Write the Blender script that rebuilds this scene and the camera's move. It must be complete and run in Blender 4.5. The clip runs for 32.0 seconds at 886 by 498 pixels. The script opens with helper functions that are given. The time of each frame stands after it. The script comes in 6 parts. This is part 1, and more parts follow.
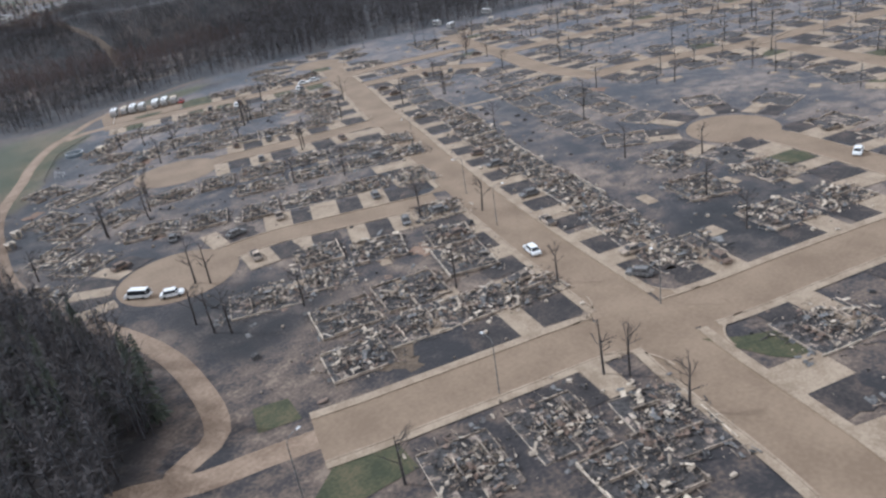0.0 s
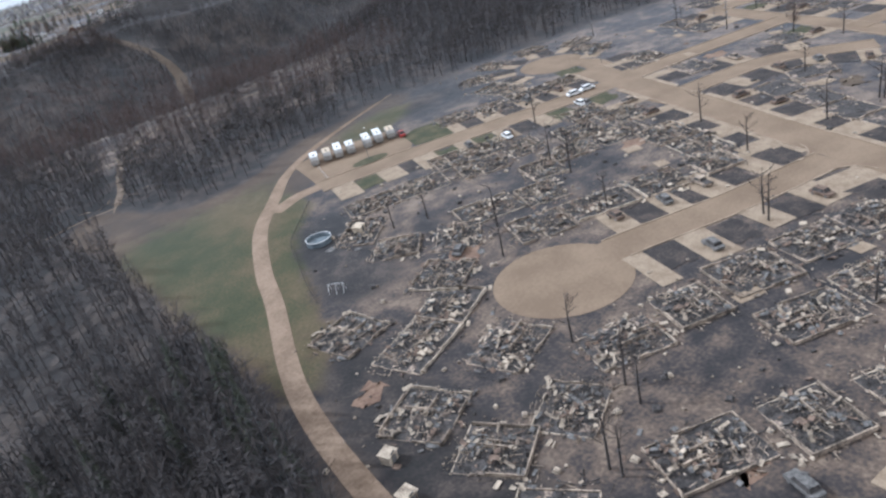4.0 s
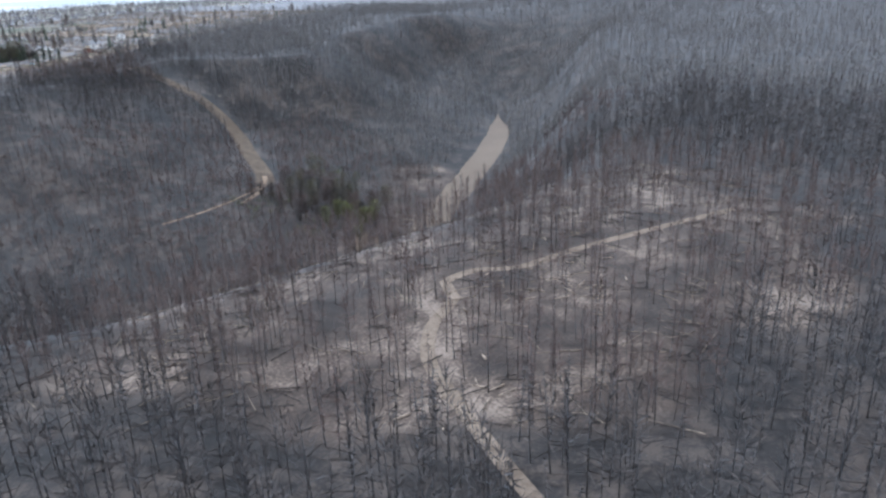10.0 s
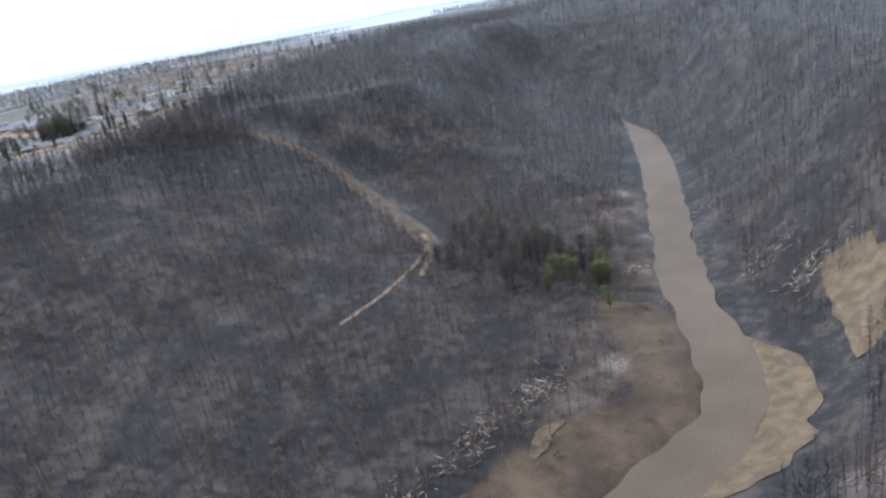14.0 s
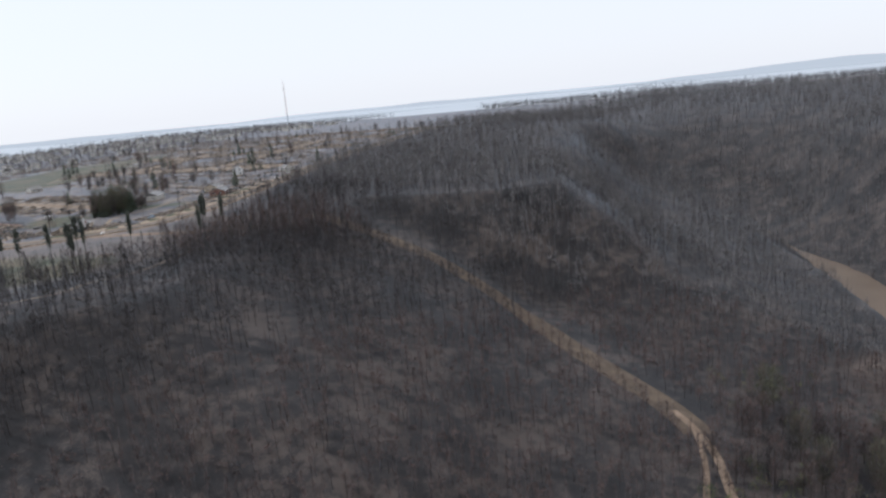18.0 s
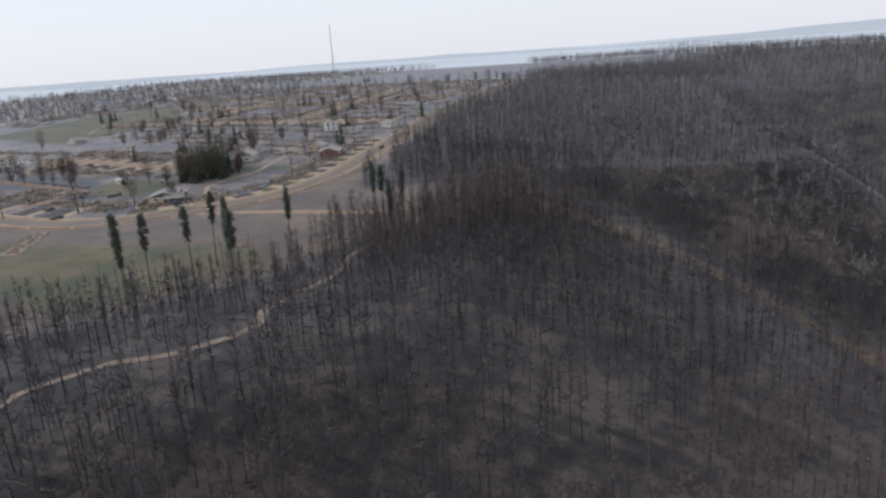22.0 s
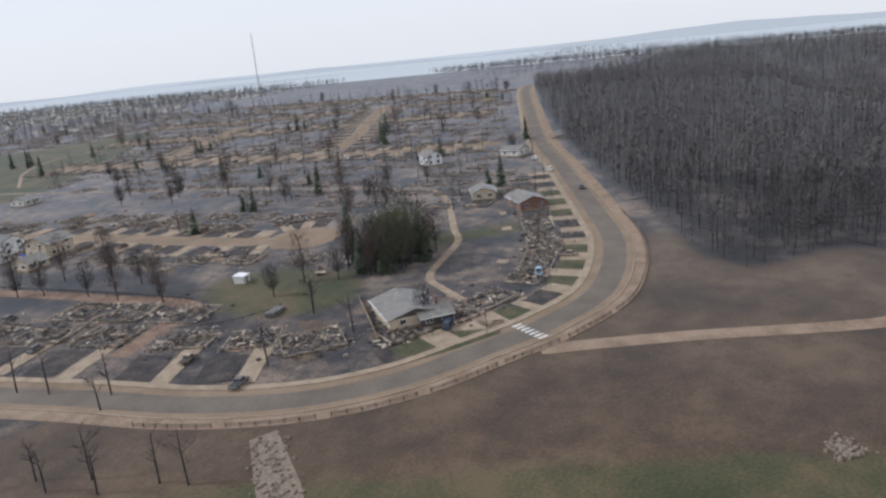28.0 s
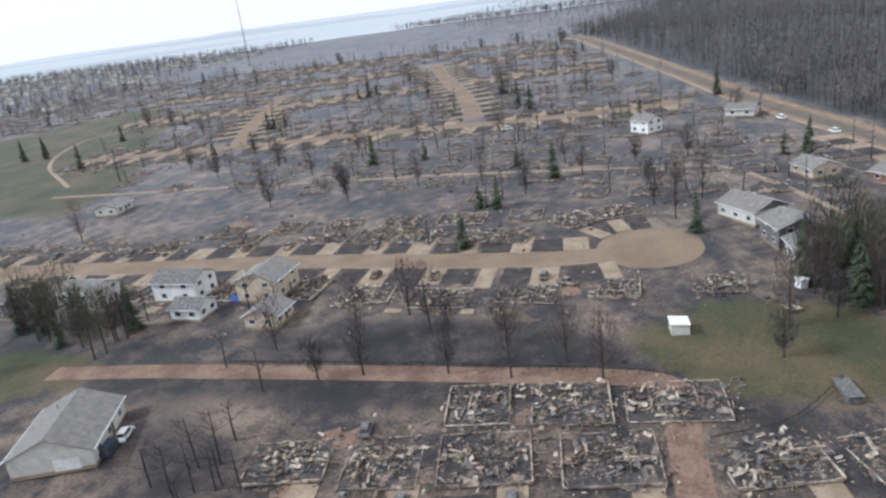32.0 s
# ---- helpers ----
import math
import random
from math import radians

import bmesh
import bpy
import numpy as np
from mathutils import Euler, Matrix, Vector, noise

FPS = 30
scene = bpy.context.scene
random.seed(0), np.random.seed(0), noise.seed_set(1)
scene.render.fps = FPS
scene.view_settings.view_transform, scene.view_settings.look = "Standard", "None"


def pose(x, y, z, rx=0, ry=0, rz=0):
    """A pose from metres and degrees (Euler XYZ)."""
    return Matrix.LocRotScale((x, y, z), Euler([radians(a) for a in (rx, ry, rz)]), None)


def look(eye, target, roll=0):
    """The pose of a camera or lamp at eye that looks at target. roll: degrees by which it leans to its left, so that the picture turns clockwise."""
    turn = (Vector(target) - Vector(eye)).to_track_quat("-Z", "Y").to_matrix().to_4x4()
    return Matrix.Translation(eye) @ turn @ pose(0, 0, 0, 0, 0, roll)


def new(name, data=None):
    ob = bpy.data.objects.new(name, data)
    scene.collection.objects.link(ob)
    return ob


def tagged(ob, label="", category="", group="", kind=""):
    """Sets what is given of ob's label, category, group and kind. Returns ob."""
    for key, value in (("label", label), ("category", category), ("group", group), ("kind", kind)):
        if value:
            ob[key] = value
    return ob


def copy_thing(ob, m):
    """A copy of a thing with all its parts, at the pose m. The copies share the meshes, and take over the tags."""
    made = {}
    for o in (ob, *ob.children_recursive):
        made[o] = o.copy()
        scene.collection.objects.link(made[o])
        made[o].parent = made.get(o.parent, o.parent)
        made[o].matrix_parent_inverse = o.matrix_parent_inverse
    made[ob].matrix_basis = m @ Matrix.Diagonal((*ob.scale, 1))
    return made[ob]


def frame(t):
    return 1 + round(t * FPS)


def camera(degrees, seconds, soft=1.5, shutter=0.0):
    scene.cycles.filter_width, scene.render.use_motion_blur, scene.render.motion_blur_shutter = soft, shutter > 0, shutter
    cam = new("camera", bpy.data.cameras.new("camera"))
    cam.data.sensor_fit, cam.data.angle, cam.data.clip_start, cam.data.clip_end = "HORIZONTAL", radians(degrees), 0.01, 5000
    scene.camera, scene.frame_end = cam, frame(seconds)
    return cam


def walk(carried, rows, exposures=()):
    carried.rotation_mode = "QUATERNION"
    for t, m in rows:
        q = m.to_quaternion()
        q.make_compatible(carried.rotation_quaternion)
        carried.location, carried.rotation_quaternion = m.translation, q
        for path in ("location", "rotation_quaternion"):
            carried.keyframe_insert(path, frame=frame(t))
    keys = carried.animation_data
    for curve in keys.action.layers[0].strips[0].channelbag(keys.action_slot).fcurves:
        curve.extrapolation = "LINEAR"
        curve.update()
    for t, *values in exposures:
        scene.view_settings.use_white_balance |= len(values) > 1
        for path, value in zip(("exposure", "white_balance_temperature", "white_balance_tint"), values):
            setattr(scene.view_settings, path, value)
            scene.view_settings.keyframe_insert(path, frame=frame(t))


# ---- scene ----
cam = camera(62.05, 32.0, soft=2.5)
EXPO = [(0.0, 0.0, 5000, 7), (3.0, 0.1, 5000, 7), (7.0, 0.35, 5000, 6), (9.0, 0.6, 4800, 5), (13.0, 0.45, 4800, 5), (15.0, 0.35, 4850, 5), (18.0, -0.2, 5200, 8), (21.5, -0.35, 5250, 9), (24.0, -0.25, 5250, 9), (27.0, -0.4, 5250, 9), (28.0, -0.35, 5200, 8), (30.0, -0.35, 5100, 8), (32.0, 0.0, 5100, 7)]
walk(cam, [
    (0.0, pose(0.00, 0.00, 63.57, 64.61, 8.25, -40.07)),
    (0.5, pose(-2.40, 17.04, 64.37, 66.48, 7.62, -42.75)),
    (1.0, pose(-4.89, 34.05, 65.14, 66.92, 6.90, -43.91)),
    (1.5, pose(-7.11, 50.94, 65.87, 66.41, 7.44, -41.66)),
    (2.0, pose(-8.88, 67.82, 66.52, 65.08, 9.40, -40.70)),
    (2.5, pose(-10.51, 85.23, 67.15, 63.68, 12.08, -39.87)),
    (3.0, pose(-11.87, 103.21, 67.72, 62.79, 13.97, -39.38)),
    (3.5, pose(-12.74, 121.76, 68.11, 62.78, 13.56, -40.12)),
    (4.0, pose(-12.99, 140.98, 68.22, 62.98, 12.99, -41.12)),
    (4.5, pose(-12.83, 160.59, 68.12, 63.20, 12.41, -42.11)),
    (5.0, pose(-12.44, 180.26, 67.89, 63.44, 11.81, -43.11)),
    (5.5, pose(-12.02, 199.71, 67.59, 63.68, 11.20, -44.09)),
    (6.0, pose(-11.75, 218.64, 67.29, 64.07, 8.78, -44.22)),
    (6.5, pose(-11.70, 237.67, 67.09, 65.95, 9.13, -45.54)),
    (7.0, pose(-11.34, 256.04, 66.72, 66.41, 9.75, -44.71)),
    (7.5, pose(-10.96, 274.58, 66.03, 68.53, 7.31, -45.85)),
    (8.0, pose(-10.27, 293.18, 65.09, 68.25, 4.53, -48.16)),
    (8.5, pose(-9.73, 311.44, 63.94, 69.07, 0.71, -48.20)),
    (9.0, pose(-9.45, 329.13, 62.69, 71.15, 0.59, -45.56)),
    (9.5, pose(-9.31, 346.48, 61.48, 70.40, 0.50, -44.25)),
    (10.0, pose(-9.22, 363.86, 60.17, 69.64, 2.17, -42.33)),
    (10.5, pose(-9.15, 381.62, 58.90, 68.65, 3.09, -42.82)),
    (11.0, pose(-9.05, 399.65, 57.68, 68.45, 4.49, -44.39)),
    (11.5, pose(-8.96, 417.85, 56.44, 69.02, 5.04, -44.48)),
    (12.0, pose(-8.70, 435.69, 55.30, 68.37, 5.87, -44.46)),
    (12.5, pose(-8.16, 453.47, 54.38, 70.72, 7.31, -42.72)),
    (13.0, pose(-7.46, 471.23, 53.63, 69.30, 8.61, -44.10)),
    (13.5, pose(-7.20, 488.93, 53.06, 69.42, 9.22, -44.17)),
    (14.0, pose(-7.14, 506.59, 52.68, 71.03, 10.06, -43.61)),
    (14.5, pose(-7.04, 524.21, 52.53, 71.92, 9.48, -43.67)),
    (15.0, pose(-6.38, 542.02, 52.74, 72.16, 12.24, -43.81)),
    (15.5, pose(-5.06, 560.13, 53.30, 73.67, 11.12, -44.52)),
    (16.0, pose(-3.63, 578.26, 53.99, 74.25, 10.75, -44.64)),
    (16.5, pose(-2.12, 596.43, 54.75, 74.81, 10.37, -44.74)),
    (17.0, pose(-0.60, 614.68, 55.52, 75.39, 9.97, -44.82)),
    (17.5, pose(0.90, 633.02, 56.23, 75.98, 9.54, -44.89)),
    (18.0, pose(2.31, 651.48, 56.82, 78.10, 5.52, -42.95)),
    (18.5, pose(3.65, 669.97, 57.27, 79.54, 4.38, -42.75)),
    (19.0, pose(4.69, 688.30, 57.50, 79.33, 3.89, -42.17)),
    (19.5, pose(5.34, 706.33, 57.54, 79.11, 4.00, -41.78)),
    (20.0, pose(5.48, 724.09, 57.41, 79.54, 3.71, -41.51)),
    (20.5, pose(5.30, 741.47, 57.17, 79.94, 3.27, -41.89)),
    (21.0, pose(5.06, 758.65, 56.90, 78.38, 2.76, -41.64)),
    (21.5, pose(4.66, 775.63, 56.63, 76.92, 4.19, -43.13)),
    (22.0, pose(4.00, 792.58, 56.48, 74.75, 3.96, -42.82)),
    (22.5, pose(3.22, 809.65, 56.51, 74.84, 6.20, -43.85)),
    (23.0, pose(2.30, 826.88, 56.47, 75.67, 4.76, -44.34)),
    (23.5, pose(1.56, 844.41, 56.33, 75.22, 3.51, -42.92)),
    (24.0, pose(1.34, 862.72, 56.36, 74.38, 3.57, -52.62)),
    (24.5, pose(1.09, 881.37, 56.60, 74.20, 3.49, -58.11)),
    (25.0, pose(0.49, 899.98, 57.12, 75.11, 3.27, -58.27)),
    (25.5, pose(-0.25, 918.41, 57.88, 76.03, 3.07, -58.38)),
    (26.0, pose(-0.94, 936.54, 58.81, 76.95, 2.87, -58.43)),
    (26.5, pose(-1.39, 954.24, 59.85, 77.85, 2.68, -58.46)),
    (27.0, pose(-1.41, 971.39, 60.94, 77.43, 3.67, -57.60)),
    (27.5, pose(-1.51, 988.55, 61.84, 75.76, 4.29, -56.22)),
    (28.0, pose(-1.69, 1006.41, 62.67, 74.68, 5.52, -55.49)),
    (28.5, pose(-1.73, 1025.14, 63.21, 74.46, 5.29, -56.21)),
    (29.0, pose(-1.64, 1044.37, 63.52, 74.88, 4.64, -55.74)),
    (29.5, pose(-1.17, 1063.16, 63.68, 76.24, 3.98, -57.03)),
    (30.0, pose(-0.97, 1081.46, 63.94, 73.45, 4.53, -57.99)),
    (30.5, pose(-0.59, 1099.68, 64.72, 71.24, 5.31, -59.75)),
    (31.0, pose(-0.05, 1117.55, 65.92, 71.06, 6.25, -60.47)),
    (31.5, pose(0.05, 1134.88, 67.32, 71.81, 6.63, -62.18)),
    (32.0, pose(0.00, 1152.00, 68.80, 70.86, 7.24, -62.34)),
], EXPO)

# ---- light ----
SUN_AZ, SUN_EL = -34.0, 40.0      # degrees from +y towards +x, and above the horizon
world = bpy.data.worlds.new("smoky_sky")
scene.world = world
world.use_nodes = True
wn = world.node_tree.nodes
sky = wn.new("ShaderNodeTexSky")
sky.sky_type = "NISHITA"
sky.sun_disc = False
sky.sun_elevation, sky.sun_rotation = radians(SUN_EL), radians(SUN_AZ)
sky.air_density, sky.dust_density, sky.ozone_density = 1.0, 1.5, 1.5
# smoke lies over the whole sky: the clear sky's light shows through a pale veil
veil = wn.new("ShaderNodeMix")
veil.data_type = "RGBA"
veil.inputs[0].default_value = 0.8
veil.inputs[7].default_value = (13.7, 12.0, 10.3, 1)
world.node_tree.links.new(sky.outputs[0], veil.inputs[6])
world.node_tree.links.new(veil.outputs[2], wn["Background"].inputs[0])
wn["Background"].inputs[1].default_value = 0.10
sun = new("sun", bpy.data.lights.new("sun", "SUN"))
sun.data.energy, sun.data.angle, sun.data.color = 2.9, radians(2.0), (1.0, 0.92, 0.82)
sa, se = radians(SUN_AZ), radians(SUN_EL)
sun.matrix_world = look((200, 600, 400), (200 - math.sin(sa) * math.cos(se), 600 - math.cos(sa) * math.cos(se), 400 - math.sin(se)))

# ---- materials ----
def material(name, low, high, scale=1.0, rough=0.9, metal=0.0, bump=0.3, fine=8.0, third=None, per_object=0.0):
    """A surface between two base colours, varied at a broad and a fine scale (metres), with relief."""
    m = bpy.data.materials.new(name)
    m.use_nodes = True
    n, link = m.node_tree.nodes, m.node_tree.links.new
    bsdf = n["Principled BSDF"]
    bsdf.inputs["Roughness"].default_value, bsdf.inputs["Metallic"].default_value = rough, metal
    if rough > 0.88:      # bluish sheen imitating smoke haze on all rough surfaces
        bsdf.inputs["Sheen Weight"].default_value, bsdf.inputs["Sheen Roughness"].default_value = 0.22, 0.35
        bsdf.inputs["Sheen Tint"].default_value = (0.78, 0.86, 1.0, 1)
    geo = n.new("ShaderNodeNewGeometry")
    broad, small = n.new("ShaderNodeTexNoise"), n.new("ShaderNodeTexNoise")
    for tex, size, detail in ((broad, 1.0 / scale, 5), (small, fine / scale, 6)):
        tex.inputs["Scale"].default_value, tex.inputs["Detail"].default_value = size, detail
        link(geo.outputs["Position"], tex.inputs["Vector"])
    add = n.new("ShaderNodeMath")
    add.operation = "MULTIPLY_ADD"
    link(small.outputs["Fac"], add.inputs[0])
    add.inputs[1].default_value = 0.6
    link(broad.outputs["Fac"], add.inputs[2])
    ramp = n.new("ShaderNodeValToRGB")
    ramp.color_ramp.elements[0].position, ramp.color_ramp.elements[1].position = 0.62, 0.98
    ramp.color_ramp.elements[0].color, ramp.color_ramp.elements[1].color = (*low, 1), (*high, 1)
    if third:
        mid = ramp.color_ramp.elements.new(0.8)
        mid.color = (*third, 1)
    link(add.outputs[0], ramp.inputs[0])
    out = ramp.outputs[0]
    if per_object:
        info, hsv, mul = n.new("ShaderNodeObjectInfo"), n.new("ShaderNodeHueSaturation"), n.new("ShaderNodeMapRange")
        link(info.outputs["Random"], mul.inputs[0])
        mul.inputs[3].default_value, mul.inputs[4].default_value = 1 - per_object, 1 + per_object
        link(mul.outputs[0], hsv.inputs["Value"])
        link(out, hsv.inputs["Color"])
        out = hsv.outputs[0]
    link(out, bsdf.inputs["Base Color"])
    if bump:
        b = n.new("ShaderNodeBump")
        b.inputs["Strength"].default_value, b.inputs["Distance"].default_value = bump, 0.15 * scale
        link(small.outputs["Fac"], b.inputs["Height"])
        link(b.outputs[0], bsdf.inputs["Normal"])
    return m

M_ROAD = material("dusty_asphalt", (0.165, 0.116, 0.074), (0.230, 0.167, 0.110), 9.0, 0.87, bump=0.1, fine=14)
M_CONC = material("dusty_concrete", (0.21, 0.156, 0.104), (0.325, 0.255, 0.18), 3.0, 0.87, bump=0.15)
M_REDDIRT = material("reddish_dirt", (0.13, 0.078, 0.052), (0.24, 0.16, 0.11), 5.0, 0.87, bump=0.5)
M_CUT = material("dry_brown_grass", (0.062, 0.044, 0.029), (0.125, 0.090, 0.058), 5.0, 0.87, bump=0.5)
M_DIRT = material("gravel_track", (0.175, 0.120, 0.078), (0.275, 0.200, 0.138), 5.0, 0.87, bump=0.5)
M_TRAIL = material("pale_sandy_trail", (0.14, 0.104, 0.075), (0.235, 0.182, 0.136), 3.0, 0.87, bump=0.5)
M_SOIL = material("scorched_soil", (0.019, 0.016, 0.016), (0.075, 0.056, 0.046), 4.0, 0.87, third=(0.034, 0.028, 0.026))
M_ASPH = material("worn_grey_asphalt", (0.105, 0.084, 0.066), (0.148, 0.120, 0.095), 8.0, 0.87, bump=0.1, fine=14)
M_ASH = material("ash_rubble", (0.030, 0.026, 0.025), (0.38, 0.30, 0.235), 1.6, 0.87, bump=0.8, fine=6, third=(0.105, 0.084, 0.070))
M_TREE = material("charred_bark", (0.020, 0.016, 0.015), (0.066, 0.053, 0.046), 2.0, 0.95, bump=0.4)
M_WATER = material("silty_river", (0.105, 0.076, 0.053), (0.142, 0.106, 0.075), 25.0, 0.45, bump=0.05, fine=30)

M_WATER.node_tree.nodes["Principled BSDF"].inputs["Specular IOR Level"].default_value = 0.12

# ---- ground ----
RIVER = [(-2700, 1350), (-630, 810), (-180, 648), (-54, 630), (15, 617), (53, 604), (98, 596), (142, 592), (166, 597), (188, 611), (213, 634), (246, 660), (312, 704),
         (390, 757), (446, 800), (540, 886), (684, 972), (900, 1053), (1440, 1134), (4050, 1530)]
RV = np.array(RIVER, float)

def smooth(a, b, v):
    t = np.clip((v - a) / (b - a), 0, 1)
    return t * t * (3 - 2 * t)

def river_side(x, y):
    """Distance to the river's middle line, and whether the place lies north of it."""
    x, y = np.asarray(x, float), np.asarray(y, float)
    best, north = np.full(np.broadcast(x, y).shape, 1e9), np.zeros(np.broadcast(x, y).shape)
    for a, b in zip(RV[:-1], RV[1:]):
        d = b - a
        s = np.clip(((x - a[0]) * d[0] + (y - a[1]) * d[1]) / (d @ d), 0, 1)
        dist = np.hypot(x - a[0] - s * d[0], y - a[1] - s * d[1])
        side = (y - a[1]) * d[0] - (x - a[0]) * d[1]
        north = np.where(dist < best, side, north)
        best = np.minimum(best, dist)
    return best, north > 0

def height(x, y):
    """The lie of the land: two terraces and the river valley between them."""
    x, y = np.asarray(x, float), np.asarray(y, float)
    d, north = river_side(x, y)
    d = d + 6 * np.sin(x * 0.023 + 1.3) * np.cos(y * 0.019) * smooth(27, 72, d)
    terrace = -1 + 0.03 * np.clip(x - 135, -135, 270) + 0.024 * np.clip(y - 1080, -110, 200) + 10 * smooth(330, 900, x)
    terrace = terrace + 8 * np.exp(-((x - 50) ** 2 + (y - 927) ** 2) / 2900)
    dn = d + 0.85 * np.maximum(d - 16, 0) * smooth(250, 340, x) * smooth(1500, 900, x)      # upstream the north slope is a steep spur
    floor = np.interp(dn, [0, 5, 9, 16, 54, 108, 171, 225, 288], [-71, -71, -68.6, -67, -63, -55, -44, -22, 0])
    zn = np.where(dn > 288, terrace, floor + terrace * smooth(180, 288, dn))
    zs = np.interp(d, [0, 5, 9, 17, 32, 58, 80, 96, 120], [-71, -71, -68.6, -67, -60, -35, -8, -2, 0])
    zs = zs - 14 * smooth(10, -40, x) * smooth(468, 380, y) * smooth(54, 135, y)
    closing = smooth(580, 920, x)
    return np.where(north, zn, zs) * (1 - closing) + (8 + 8 * np.sin(x * 0.004 + y * 0.002)) * closing

def mesh_object(name, verts, faces, mats, slots=None, parent=None):
    me = bpy.data.meshes.new(name)
    me.from_pydata(verts, [], faces)
    for m in mats:
        me.materials.append(m)
    if slots is not None:
        me.polygons.foreach_set("material_index", slots)
    me.update()
    ob = new(name, me)
    ob.parent = parent
    return ob

WOODS = [(-150, 60), (0, 60), (6, 88), (18, 100), (19, 120), (12, 150), (6, 176), (8, 207), (13, 230), (15, 250), (16, 293), (19, 313), (20, 335), (14, 365), (22, 381), (34, 380), (42, 355),
         (52, 348), (69, 351), (87, 363), (141, 372), (156, 362), (176, 366), (206, 355), (241, 345), (263, 337), (301, 327), (373, 298), (430, 288), (700, 270), (1300, 270), (1300, 1420), (-150, 1420)]
OPEN_NORTH = [(-150, 1000), (30, 992), (60, 985), (80, 978), (100, 975), (118, 985), (135, 988), (150, 996), (172, 985), (206, 990), (218, 1030), (190, 1048), (200, 1066), (235, 1090), (330, 1160),
              (470, 1250), (640, 1345), (780, 1420), (780, 1900), (-150, 1900)]
MEADOW = [(16, 293), (19, 313), (20, 335), (14, 365), (22, 381), (34, 380), (42, 355), (52, 348), (69, 351), (87, 363), (143, 376), (150, 366), (125, 350), (118, 338), (96, 342), (80, 330), (68, 318),
          (58, 305), (46, 281), (38, 262), (26, 236), (18, 236)]
LAWN = [(50, 1000), (80, 985), (112, 992), (116, 1012), (100, 1040), (90, 1058), (70, 1086), (54, 1114), (38, 1120), (36, 1080)]
PARK = [(170, 1420), (224, 1439), (260, 1480), (332, 1536), (420, 1640), (287, 1700), (160, 1600)]
GREENS = [[(127, 1190), (148, 1174), (153, 1152), (140, 1138), (119, 1141), (112, 1168)], [(172, 1150), (205, 1122), (215, 1130), (180, 1160)], [(61, 319), (66, 317), (60, 306), (54, 299), (48, 291), (42, 280), (38, 270), (35, 274), (44, 296), (52, 309)],
          [(97, 339), (107, 343), (125, 341), (142, 345), (152, 349), (140, 356), (113, 353), (100, 347)], [(120, 1102), (128, 1094), (140, 1090), (136, 1102), (126, 1110)], [(70, 1302), (86, 1286), (92, 1296), (90, 1318), (84, 1330), (74, 1326)]]
DRY = [(-20, 1000), (40, 985), (118, 975), (150, 990), (206, 985), (220, 1030), (212, 1092), (200, 1086), (165, 1077), (140, 1080), (122, 1086), (104, 1094), (89, 1107), (77, 1127), (64, 1156), (20, 1150)]

def inside(poly, x, y):
    x, y = np.asarray(x, float), np.asarray(y, float)
    res = np.zeros(x.shape, bool)
    for (x0, y0), (x1, y1) in zip(poly, poly[1:] + poly[:1]):
        if y0 != y1:
            res ^= ((y0 > y) != (y1 > y)) & (x < (x1 - x0) * (y - y0) / (y1 - y0) + x0)
    return res

